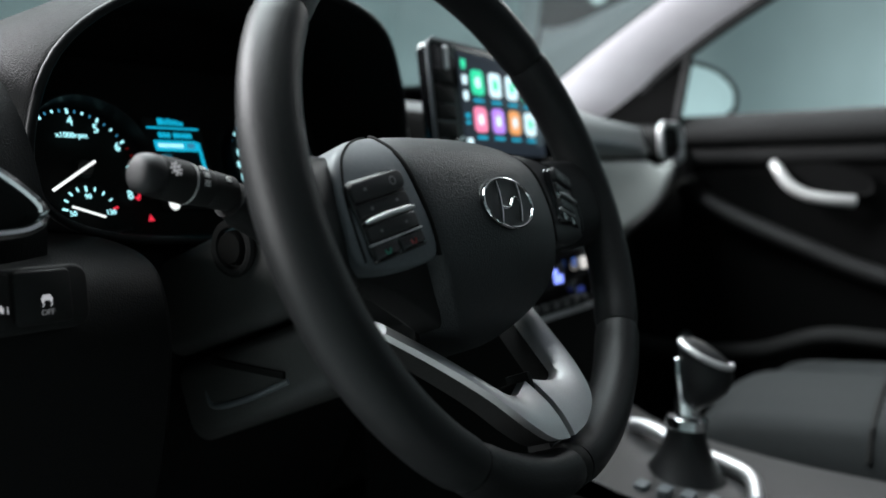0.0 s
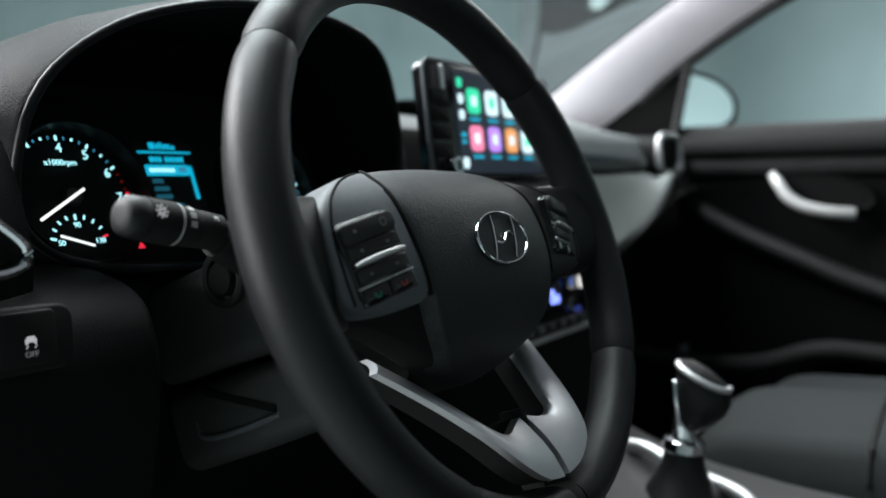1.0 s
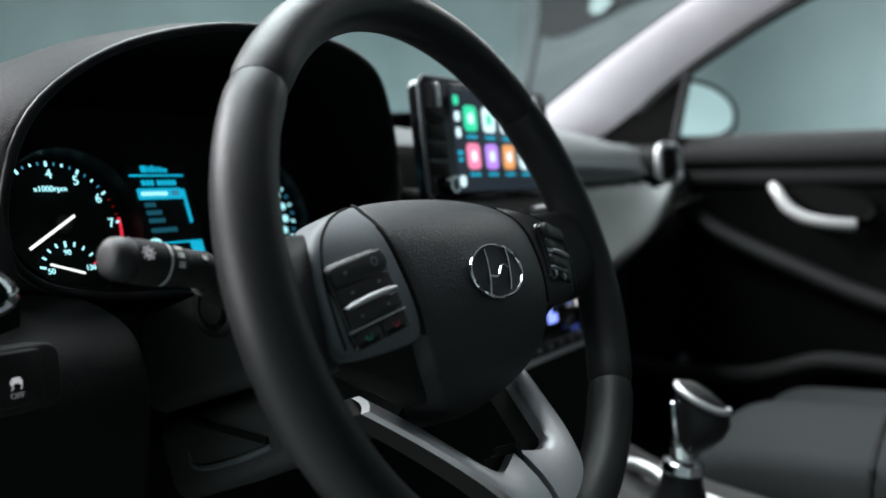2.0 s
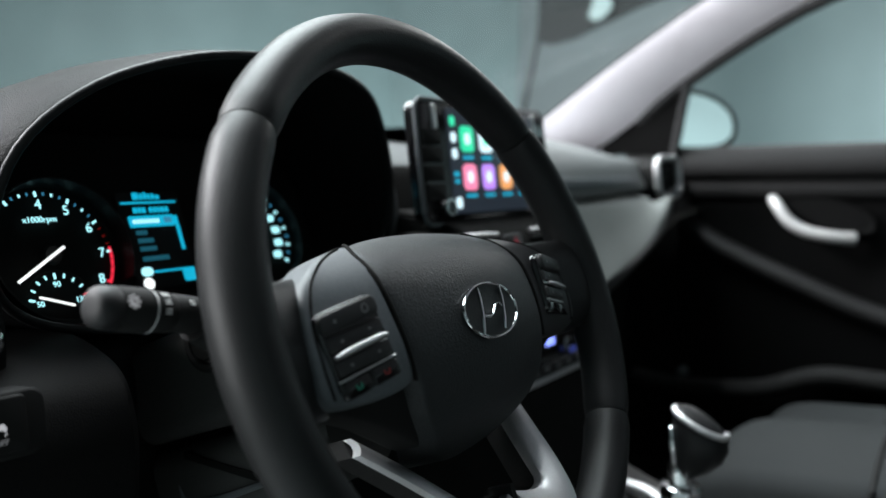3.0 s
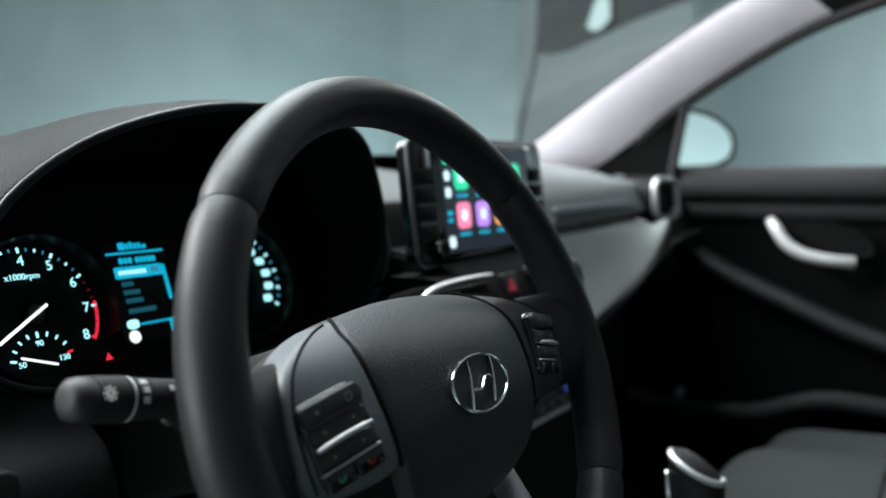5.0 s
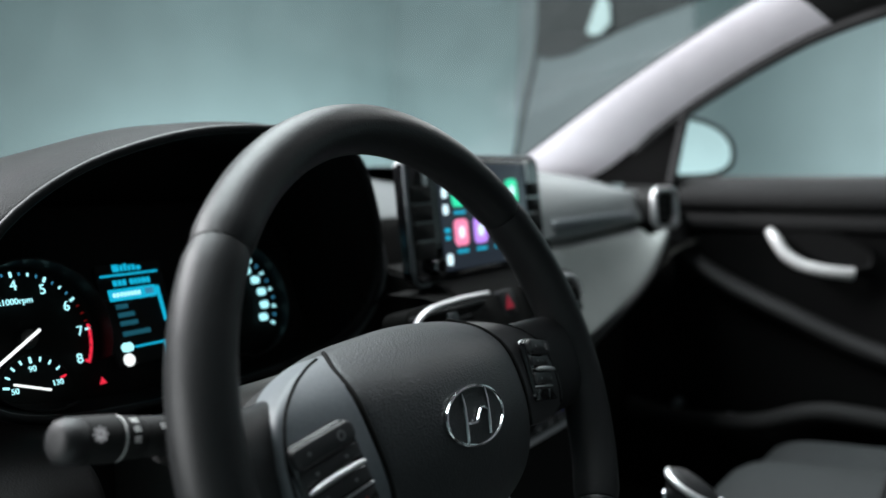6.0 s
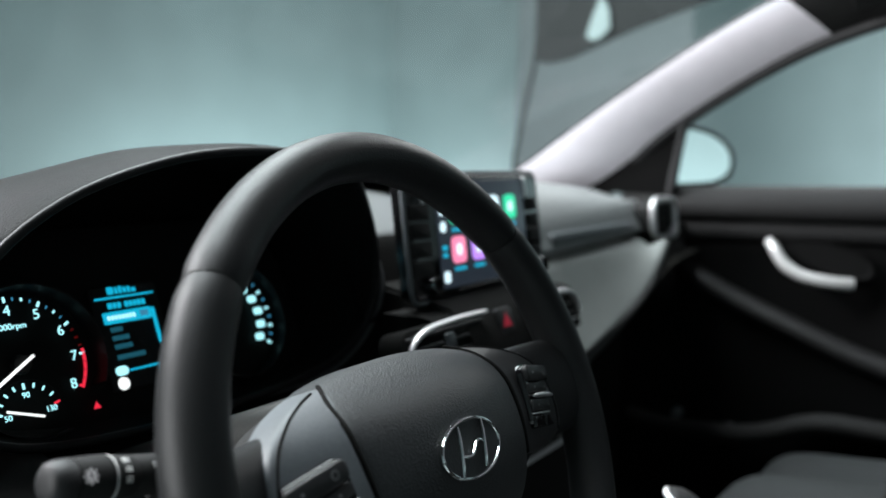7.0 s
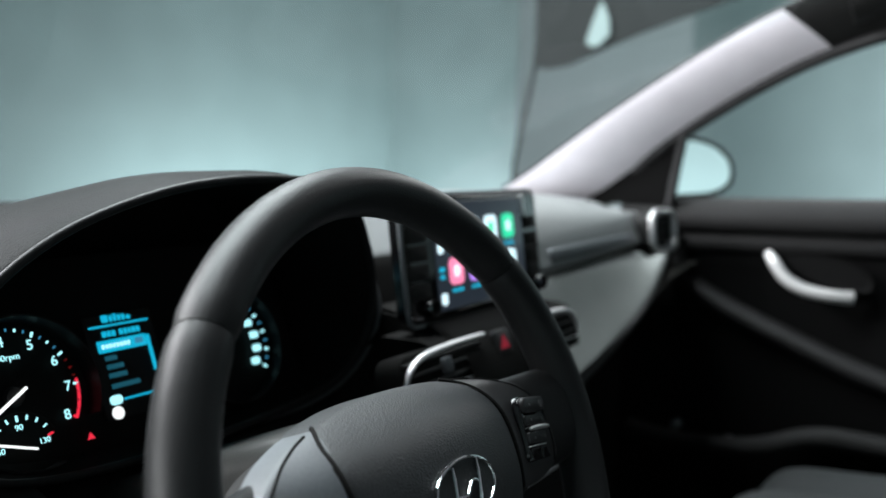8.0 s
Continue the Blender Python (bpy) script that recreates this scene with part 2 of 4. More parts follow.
# centre of the black dash top: the wall's grazing reflection painted as grey
bm = bmesh.new()
profile_sheet(bm, [(x, [(0.75, 1.0145), (0.62, 1.0215), (0.46, 1.012), (0.34, 0.998), (0.268, 0.983), (0.254, 0.976)]) for x in (-0.165, -0.1, 0.0, 0.108)])
part("centre_shelf", bm, SHELF_SHEEN, dash, "centre of the dash top, grey for the wall reflected in it")
# its front face, painted black for the shade it stands in
bm = bmesh.new()
profile_sheet(bm, [(x, [(0.254, 0.977), (0.246, 0.965), (0.232, 0.93), (0.225, 0.90)]) for x in (-0.165, -0.1, 0.0, 0.108)])
part("centre_face", bm, DEEP_BLACK, dash)

# passenger side upper pad and lower panel
bm = bmesh.new()
pad = [(0.62, 1.016), (0.45, 1.026), (0.33, 1.024), (0.262, 1.008), (0.228, 0.98), (0.212, 0.95), (0.207, 0.938), (0.215, 0.931)]
secs = []
for x in np.linspace(0.105, 0.60, 16):
    k = (x - 0.105) / 0.495
    secs.append((x, [(y + 0.02 * k * k, z + 0.008 * k - 0.025 * k * k * (z > 0.99)) for y, z in pad]))
profile_sheet(bm, secs)
part("upper_pad", bm, DASHGREY, dash, "grey soft-touch upper pad")
bm = bmesh.new()
secs = []
for x in np.linspace(0.105, 0.520, 18):
    k = (x - 0.105) / 0.415
    low, high = 0.824 + 0.062 * k ** 1.2 + 0.040 * k ** 6, 0.930 + 0.004 * k
    foot = 0.140 + 0.028 * k
    secs.append((x, [(0.222, high), (0.208, high - 0.004), (0.199, high - 0.010), (0.172 + 0.012 * k, high + (low - high) * 0.55), (foot + 0.004, low + 0.008), (foot, low + 0.002), (foot + 0.006, low - 0.004), (0.24, low - 0.012)]))
profile_sheet(bm, secs)
part("glovebox_panel", bm, GLOVE, dash, "grey passenger side lower dash panel")
bm = bmesh.new()
tube(bm, smooth_path([(0.105, 0.152, 0.798), (0.20, 0.152, 0.816), (0.30, 0.154, 0.839), (0.40, 0.160, 0.864), (0.50, 0.172, 0.894), (0.60, 0.20, 0.922)]), 0.0065, 10)
part("edge_moulding", bm, PLASTIC, dash)
bm = bmesh.new()
loft(bm, [[Vector((x, 0.158, z)), Vector((x, 0.36, z - 0.03))] for x, z in ((0.105, 0.796), (0.20, 0.814), (0.30, 0.837), (0.40, 0.862), (0.52, 0.898), (0.66, 0.91))], closed=False)
part("underside", bm, CARPET, dash)
bm = bmesh.new()
m = pose(0.35, 0.2115, 0.955, 76, 0, 1.5)
plate(bm, m, 0.30, 0.016, 0.008, 0.004, 0.002)
part("trim_strip", bm, GREY, dash, "pale grey trim strip")
bm = bmesh.new()
loft(bm, [[Vector((x, y, z)) for y, z in ((0.38, 0.93), (0.34, 0.70), (0.42, 0.50), (0.9, 0.40), (0.92, 0.97), (0.42, 0.96))] for x in (-0.66, -0.3, 0.2, 0.66)])
part("core", bm, CARPET, dash)

# binnacle hood round the instruments
LIP = [(-0.53, 0.93), (-0.517, 0.985), (-0.47, 1.025), (-0.40, 1.049), (-0.33, 1.057), (-0.26, 1.054), (-0.210, 1.038), (-0.178, 1.0), (-0.157, 0.955), (-0.157, 0.912), (-0.184, 0.880), (-0.232, 0.866), (-0.34, 0.860), (-0.46, 0.868), (-0.515, 0.89)]
lip = smooth_loop([(x, 0.198 + (1.057 - z) * 0.19, z) for x, z in LIP], 5)
mid = Vector((-0.35, 0.22, 0.955))


def hood_loop(s, dy, drop=0.0, flare=0.0):
    out = []
    for p in lip:
        corner = min(1, max(0, (0.985 - p.z) / 0.05)) * min(1, max(0, (p.x + 0.34) / 0.10))
        q = mid + (p - mid) * (s + flare * corner)
        q.y = p.y + dy
        if p.z > 0.955:
            q.z -= drop * (p.z - 0.955) / 0.1
        out.append(q)
    return out


bm = bmesh.new()
loft(bm, [hood_loop(0.88, 0.15), hood_loop(0.93, 0.08), hood_loop(0.96, 0.05), hood_loop(0.985, 0.012), hood_loop(1.0, 0.0), hood_loop(1.012, -0.002)], True, True, False)
part("hood_lining", bm, DEEP_BLACK, dash)
bm = bmesh.new()
loft(bm, [hood_loop(1.011, -0.0025), hood_loop(1.022, -0.001, 0, 0.035), hood_loop(1.036, 0.006, 0, 0.075), hood_loop(1.065, 0.03, 0, 0.075), hood_loop(1.09, 0.07, 0.004, 0.06), hood_loop(1.115, 0.14, 0.02, 0.04), hood_loop(1.13, 0.25, 0.055)], True, False)
part("hood", bm, DASH, dash, "grained black instrument hood")

# bead paler than the hood vinyl: the lip's highlight is put into its colour
bm = bmesh.new()
bead = hood_loop(1.013, -0.001)
tube(bm, bead + bead[:2], 0.0032, 10, cap=False, up=(0, 1, 0))
part("hood_lip_highlight", bm, mat("lip_highlight_vinyl", (0.012, 0.0125, 0.013), 0.45, grain=900, bump=0.1, scale=500, spec=0.25), dash, "smooth lip of the hood, paler for its highlight")

# lip band of the hood; grey replaces the light that misses this face
bm = bmesh.new()
loft(bm, [hood_loop(1.008, 0.006), hood_loop(1.010, 0.001, 0, 0.004), hood_loop(1.012, -0.001, 0, 0.05), hood_loop(1.014, 0.003, 0, 0.105), hood_loop(1.014, 0.03, 0, 0.115)], True, False)
part("hood_lit_band", bm, GREY, dash, "lip band round the hood opening, grey for the light on it")

# driver side end, knee panel
bm = bmesh.new()
end = [(0.46, 1.0), (0.33, 1.002), (0.245, 0.99), (0.20, 0.965), (0.172, 0.93), (0.158, 0.89), (0.158, 0.865)]
profile_sheet(bm, [(x, [(y + 0.06 * max(0, (x + 0.585)) / 0.09, z) for y, z in end]) for x in np.linspace(-0.70, -0.545, 8)])
part("end_panel", bm, DASH, dash)
bm = bmesh.new()
knee = [(0.26, 0.872), (0.20, 0.868), (0.163, 0.858), (0.147, 0.838), (0.142, 0.80), (0.155, 0.72), (0.20, 0.60), (0.30, 0.48)]
profile_sheet(bm, [(x, [(y + 0.095 * min(1, max(0, (x + 0.492) / 0.03)) ** 1.5, z) for y, z in knee]) for x in (-0.70, -0.64, -0.58, -0.53, -0.495, -0.486, -0.479, -0.472, -0.462, -0.42, -0.34, -0.26, -0.165)])
part("knee_panel", bm, mat("knee_vinyl", (0.0085, 0.0085, 0.0086), 0.62, grain=900, bump=0.3, scale=400, cells=True, spec=0.15), dash, "satin black knee panel")

# switch panel with its two push buttons
panel = thing("switch_panel", at(-0.59, 0.14, 0.845), "black push-button panel beside the steering column", "switch panel")
SWM = pose(-0.592, 0.1395, 0.848, 82, 0, -4)
bm = bmesh.new()
plate(bm, SWM @ at(-0.012, 0, 0.002), 0.105, 0.034, 0.02, 0.008, 0.002)
part("frame", bm, MATTE, panel)
for bx in (-0.017, 0.0145):
    bm = bmesh.new()
    plate(bm, SWM @ at(bx, 0.001, 0.005), 0.030, 0.028, 0.012, 0.003, 0.0015)
    part("push_button", bm, MATTE, panel)


def car_icon(cx, cy, s, skid):
    bm = bmesh.new()
    plate(bm, SWM @ at(cx, cy + 0.0022 * s, 0.0054), 0.0045 * s, 0.0016 * s, 0.0005, 0.0007, 0.0001)
    plate(bm, SWM @ at(cx, cy + 0.0008 * s, 0.0054), 0.0060 * s, 0.0018 * s, 0.0005, 0.0006, 0.0001)
    for dx in (-0.0022, 0.0022):
        plate(bm, SWM @ at(cx + dx * s, cy - 0.0006 * s, 0.0054), 0.0012 * s, 0.0012 * s, 0.0005, 0.0003, 0.0001)
        pts = [(cx + dx * s + 0.0006 * s * math.sin(k * 1.3), cy - (0.0016 + 0.0004 * k) * s, 0.0053) for k in range(5)] if skid else [(cx + 2.2 * dx * s, cy + (0.002 - 0.0012 * k) * s, 0.0053) for k in range(4)]
        tube(bm, [SWM @ Vector(p) for p in pts], 0.00025 * s, 5)
    return bm


part("skid_icon", car_icon(0.0155, -0.001, 1.0, True), BUTTONL, panel)
part("lane_icon", car_icon(-0.0095, -0.004, 1.0, False), BUTTONL, panel)
writing("lettering", "OFF", SWM @ at(0.0155, -0.0072, 0.0052), 0.0040, BUTTONDIM, panel)

# driver side air vent
vent = thing("side_vent", at(-0.62, 0.15, 0.90), "dash end air vent with chrome surround", "air vent")
VM = pose(-0.628, 0.149, 0.903, 80, 0, -6)
VL = [(-0.06, 0.028), (0.0, 0.026), (0.03, 0.012), (0.0525, -0.008), (0.048, -0.019), (0.02, -0.022), (-0.06, -0.022)]
bm = bmesh.new()
pts = [VM @ Vector((x, y, 0.006)) for x, y, _ in smooth_loop([(x, y, 0) for x, y in VL], 5)]
tube(bm, pts + [pts[0], pts[1]], 0.0028, 8, cap=False)
part("chrome_ring", bm, CHROME, vent, "chrome surround")
bm = bmesh.new()
loft(bm, [[VM @ (Vector((x * s, y * s, z))) for x, y, _ in smooth_loop([(x, y, 0) for x, y in VL], 5)] for s, z in ((1.05, -0.004), (1.0, 0.006), (0.92, 0.002), (0.8, -0.02))])
part("duct", bm, MATTE, vent)
for k in range(3):
    bm = bmesh.new()
    plate(bm, VM @ at(-0.02, -0.012 + 0.012 * k, 0.001), 0.075, 0.002, 0.012, 0.0008, 0.0004)
    part("vane", bm, PLASTIC, vent)

# ---------------------------------------------------------------- instrument cluster
WM = pose(-0.37, 0, 0.90, 68, 0, 0)
CM = WM @ at(0, 0, -0.252)
cluster = thing("instrument_cluster", CM, "lit instrument cluster with ice-blue dials and a menu display", "instrument cluster")
PLACES[cluster.name] = CM
bm = bmesh.new()
plate(bm, at(0, 0.115, -0.004), 0.345, 0.19, 0.02, 0.06, 0.002, 8)
part("face", bm, DEEP_BLACK, cluster, local=True)


def text_at(txt, x, y, size, material, parent):
    return writing("numeral", txt, CM @ at(x, y, 0.0006), size, material, parent)


def radial_bar(bm, cx, cy, ang, r0, r1, w, z=0.0006):
    a = radians(ang)
    rm = (r0 + r1) / 2
    plate(bm, at(cx + rm * math.cos(a), cy + rm * math.sin(a), z) @ Matrix.Rotation(a, 4, "Z"), r1 - r0, w, 0.0008, w * 0.3, 0.0001, 2)


TX, TY = -0.091, 0.116
bm = bmesh.new()
arc_ring(bm, at(TX + 0.003, TY, 0.016), 0.0512, 0.0526, -28, 285, 0.018, 72)
rev = part("rev_counter", bm, RINGM, cluster, "rev counter with dark surround", local=True)
for n in range(9):
    ang = 210 - 30 * n
    a = radians(ang)
    bm = bmesh.new()
    radial_bar(bm, TX, TY, ang, 0.0435, 0.0475, 0.0017)
    part("tick", bm, REDL if n == 8 else ICE, rev, local=True)
    if n > 3:
        text_at(str(n), TX + 0.0390 * math.cos(a), TY - 0.001 + 0.0385 * math.sin(a), 0.0100, ICE, rev)
    if n < 8:
        for q in (1, 2, 3):
            bm = bmesh.new()
            radial_bar(bm, TX, TY, ang - 7.5 * q, 0.0447, 0.0470, 0.0010 if q != 2 else 0.0014)
            part("tick", bm, (ICE if q == 2 else ICEDIM) if n < 6 else REDDIM, rev, local=True)
bm = bmesh.new()
arc_ring(bm, at(TX, TY, 0.0006), 0.0455, 0.0475, -31, 4, 0.0008, 20)
part("red_band", bm, REDL, rev, local=True)
writing("lettering", "x1000rpm", CM @ at(TX - 0.0015, TY + 0.0265, 0.0006), 0.0060, ICE, rev)
bm = bmesh.new()
radial_bar(bm, TX, TY, 210, -0.008, 0.036, 0.0022, 0.008)
part("needle", bm, WHITEL, rev, "white lit needle", local=True)
bm = bmesh.new()
bmesh.ops.create_cone(bm, cap_ends=True, segments=24, radius1=0.007, radius2=0.006, depth=0.004, matrix=at(TX, TY, 0.003))
part("needle_cap", bm, MATTE, rev, local=True)

# small temperature dial under the rev counter
GX, GY = -0.092, 0.081
bm = bmesh.new()
arc_ring(bm, at(GX, GY, 0.0004), 0.0245, 0.0250, 20, 160, 0.0006, 24)
temp = part("temperature_gauge", bm, MATTE, cluster, "small temperature gauge", local=True)
for k in range(9):
    ang = 165 - 18.75 * k
    bm = bmesh.new()
    radial_bar(bm, GX, GY, ang, 0.0195 if k % 4 else 0.0185, 0.0228, 0.0012 if k % 4 else 0.0016)
    part("tick", bm, REDL if k == 8 else ICE, temp, local=True)
for txt, ang in (("50", 172), ("90", 90), ("130", 8)):
    a = radians(ang)
    text_at(txt, GX + 0.0150 * math.cos(a), GY + 0.0145 * math.sin(a), 0.0055, ICE, temp)
bm = bmesh.new()
radial_bar(bm, GX, GY + 0.0005, 160, -0.008, 0.0175, 0.0016, 0.004)
part("needle", bm, WHITEL, temp, local=True)

# speedometer on the other side
SX, SY = 0.094, 0.118
bm = bmesh.new()
arc_ring(bm, at(SX, SY, 0.012), 0.0500, 0.0512, 0, 360, 0.014, 72)
speed = part("speedometer", bm, RINGM, cluster, "speedometer with dark surround", local=True)
for k in range(13):
    ang = 215 - 250 * k / 12
    bm = bmesh.new()
    radial_bar(bm, SX, SY, ang, 0.0415, 0.0455, 0.0022)
    part("tick", bm, ICE, speed, local=True)
    a = radians(ang)
    bm = bmesh.new()
    plate(bm, at(SX + 0.0325 * math.cos(a), SY + 0.0325 * math.sin(a), 0.0006), 0.0095 if k > 4 else 0.0065, 0.0062, 0.0006, 0.002, 0.0001)
    part("number_bar", bm, ICE, speed, local=True)
    if k < 12:
        bm = bmesh.new()
        radial_bar(bm, SX, SY, ang - 10.4, 0.0425, 0.0455, 0.0018)
        part("tick", bm, ICEDIM, speed, local=True)
bm = bmesh.new()
radial_bar(bm, SX, SY, 215, 0.004, 0.030, 0.0022, 0.004)
part("needle", bm, WHITEL, speed, local=True)

# menu display
bm = bmesh.new()
plate(bm, at(0.0, 0.122, 0.0), 0.058, 0.078, 0.003, 0.003, 0.0005)
disp = part("menu_display", bm, MATTE, cluster, "small lit menu display", local=True)


def bar(name, x0, x1, y0, y1, material, parent=disp, r=0.0006, z=0.0008):
    bm = bmesh.new()
    plate(bm, at((x0 + x1) / 2, (y0 + y1) / 2, z), x1 - x0, y1 - y0, 0.0006, r, 0.0001, 2)
    return part(name, bm, material, parent, local=True)


for x0, x1, y1 in ((-0.0140, -0.0085, 0.1605), (-0.0075, -0.0050, 0.1598), (-0.0040, -0.0015, 0.1608), (-0.0005, 0.0020, 0.1596), (0.0030, 0.0058, 0.1596), (0.0068, 0.0105, 0.1582)):
    bar("status_bar", x0, x1, 0.1548, y1, CYAN, r=0.001)
bar("rule", -0.026, 0.025, 0.1515, 0.1530, CYAN)
for x0, x1 in ((-0.0165, -0.0128), (-0.0120, -0.0092), (-0.0084, -0.0052), (-0.0020, 0.0012), (0.0020, 0.0048), (0.0056, 0.0080), (0.0088, 0.0122), (0.0130, 0.0160)):
    bar("title_bar", x0, x1, 0.1438, 0.1484, CYAN, r=0.0009)
bar("selected_row", -0.0225, 0.019, 0.1325, 0.1415, CYAN, r=0.001)
for k in range(8):
    bar("row_text", -0.0195 + 0.0031 * k, -0.0172 + 0.0031 * k, 0.1352, 0.1386, ICE, z=0.0012)
bar("row_mark", 0.009, 0.016, 0.1350, 0.1395, ICEDIM, z=0.0012)
bar("side_rule", 0.0195, 0.0225, 0.112, 0.1405, CYAN)
for y, w in ((0.128, 0.010), (0.1215, 0.014), (0.115, 0.015), (0.107, 0.024)):
    bar("menu_line", -0.019, -0.019 + w, y - 0.0018, y + 0.0018, CYANDIM)
bar("rule", -0.012, 0.026, 0.0955, 0.0970, CYAN)
bar("trip_icon", -0.0235, -0.013, 0.0935, 0.1005, ICE, r=0.003)
bar("trip_text", 0.014, 0.026, 0.0860, 0.0965, CYAN, r=0.002)
bm = bmesh.new()
plate(bm, at(-0.0195, 0.0875, 0.001), 0.0095, 0.0095, 0.0006, 0.0047, 0.0001, 8)
part("warning_lamp", bm, WHITEL, cluster, local=True)
bm = bmesh.new()
loft(bm, [[Vector((-0.0445 + 0.0032 * math.cos(a), 0.0765 + 0.0032 * math.sin(a), z)) for a in (radians(90), radians(210), radians(330))] for z in (0.0, 0.001)])
part("warning_lamp", bm, REDL, cluster, local=True)

# ---------------------------------------------------------------- steering wheel
wheel = thing("steering_wheel", WM, "black leather three-spoke steering wheel with satin silver lower spoke", "steering wheel")
RX, RY, RR, TR, TH = 0.0006, -0.0032, 0.1708, 0.0148, 0.0166


def rim_arc(a0, a1, swell=0.0, n=None):
    bm = bmesh.new()
    n = n or max(8, int(abs(a1 - a0) / 2.5))
    loops = []
    for k in range(n + 1):
        t = k / n
        ang = radians(a0 + (a1 - a0) * t)
        e = min(t, 1 - t) * abs(a1 - a0)
        pinch = 1 - 0.07 * math.exp(-(e / 0.7) ** 2)
        sw = 1 + swell * math.sin(math.pi * t) ** 2
        c, s = math.cos(ang), math.sin(ang)
        lp = []
        for j in range(22):
            b = 2 * math.pi * j / 22
            rr = RR + TR * pinch * sw * math.cos(b)
            lp.append(Vector((RX + rr * c, RY + rr * s, TH * pinch * sw * math.sin(b))))
        loops.append(lp)
    loft(bm, loops)
    return bm


part("rim_top", rim_arc(40.3, 141.7, 0.0), LEATHER, wheel, local=True)
part("rim_grip", rim_arc(142.0, 235.7, 0.03), PERF, wheel, local=True)
part("rim_grip", rim_arc(-37.0, 40.0, 0.03), PERF, wheel, local=True)
part("rim_lower", rim_arc(236.0, 268.6), LEATHER, wheel, local=True)
part("rim_lower", rim_arc(272.4, 322.7), LEATHER, wheel, local=True)
bm = rim_arc(268.6, 272.4)
bmesh.ops.scale(bm, vec=(1, 0.997, 0.93), verts=bm.verts)
part("rim_slot", bm, MATTE, wheel, local=True)


def dome(bm, outline, levels, steps=5, centre=None):
    """A bulged cushion: the outline shrunk towards its centre at rising heights."""
    lo = smooth_loop([(x, y, 0) for x, y in outline], steps)
    c = Vector(centre) if centre else sum(lo, Vector()) / len(lo)
    loft(bm, [[Vector((c.x + (p.x - c.x) * s, c.y + (p.y - c.y) * s, h)) for p in lo] for s, h in levels])


# horizontal spokes behind the switch panels
for sg in (-1, 1):
    bm = bmesh.new()
    secs = []
    for k in range(9):
        t = k / 8
        x = sg * (0.085 + 0.079 * t) - 0.003
        hw, cy, cz, dp = 0.037 - 0.003 * t, -0.005 - 0.001 * t, -0.024 + 0.018 * t, 0.018 - 0.002 * t
        secs.append([Vector((x, cy + hw * math.cos(b) * abs(math.cos(b)) ** -0.35 if abs(math.cos(b)) > 1e-6 else cy, cz + dp * math.sin(b))) for b in [2 * math.pi * j / 24 for j in range(24)]])
    loft(bm, secs)
    part("spoke", bm, PERF, wheel, local=True)

# the hub's bulged skin: airbag cover and switch panels are laid on it with a groove between
HX = -0.004


def hub_skin(x, y):
    u, v = x - HX, y + 0.014
    side = 0.82 * u * u if u < 0 else 2.4 * u * u if u < 0.08 else 0.01536 + 0.06 * (u - 0.08)
    return 0.0232 - side - (4.2 if v > 0 else 5.6) * v * v - 330 * max(0, v - 0.018) ** 3 - 260 * max(0, -v - 0.03) ** 3


def hub_patch(bm, outline, lift, skirt, centre, rings=(1.0, 0.985, 0.96, 0.9, 0.8, 0.66, 0.5, 0.34, 0.18, 0.04), steps=6):
    lo = smooth_loop([(x, y, 0) for x, y in outline], steps)
    c = Vector((*centre, 0))
    loops = [[Vector((p.x, p.y, hub_skin(p.x, p.y) - skirt)) for p in lo]]
    for k, s in enumerate(rings):
        drop = (0.0022, 0.0008, 0.0002)[k] if k < 3 else 0
        loops.append([Vector((q.x, q.y, hub_skin(q.x, q.y) + lift - drop)) for q in (c + (p - c) * s for p in lo)])
    loft(bm, loops)


OUT = [(-0.062, 0.0435), (-0.030, 0.0485), (0.0, 0.050), (0.030, 0.0485), (0.062, 0.0435), (0.076, 0.033), (0.081, 0.012), (0.080, -0.012), (0.077, -0.036), (0.066, -0.060), (0.036, -0.082), (0.0, -0.089), (-0.036, -0.082), (-0.066, -0.060), (-0.077, -0.036), (-0.080, -0.012), (-0.081, 0.012), (-0.076, 0.034)]
bm = bmesh.new()
hub_patch(bm, [(HX + x, y) for x, y in OUT], 0.0, 0.03, (HX, -0.014))
part("airbag_cover", bm, PAD, wheel, "grained black airbag cover", local=True)
bm = bmesh.new()
hub_patch(bm, [(HX + x * 1.0, y * 0.97) for x, y in ((-0.070, 0.042), (0.0, 0.048), (0.070, 0.042), (0.12, 0.028), (0.137, 0.0), (0.136, -0.03), (0.10, -0.05), (0.05, -0.075), (0.0, -0.085), (-0.05, -0.075), (-0.10, -0.05), (-0.136, -0.03), (-0.137, 0.0), (-0.12, 0.028))], -0.012, 0.03, (HX, -0.014))
part("hub_base", bm, MATTE, wheel, local=True)

for sg in (-1, 1):
    bm = bmesh.new()
    tube(bm, [(x, y, hub_skin(x, y) - 0.0006) for x, y, _ in smooth_path([(HX + sg * x, y, 0) for x, y in ((0.0640, 0.0448), (0.0775, 0.0335), (0.0821, 0.0150), (0.0819, -0.006), (0.0806, -0.021), (0.0792, -0.036))], 6)], 0.0013, 8)
    part("groove", bm, DEEP_BLACK, wheel, local=True)

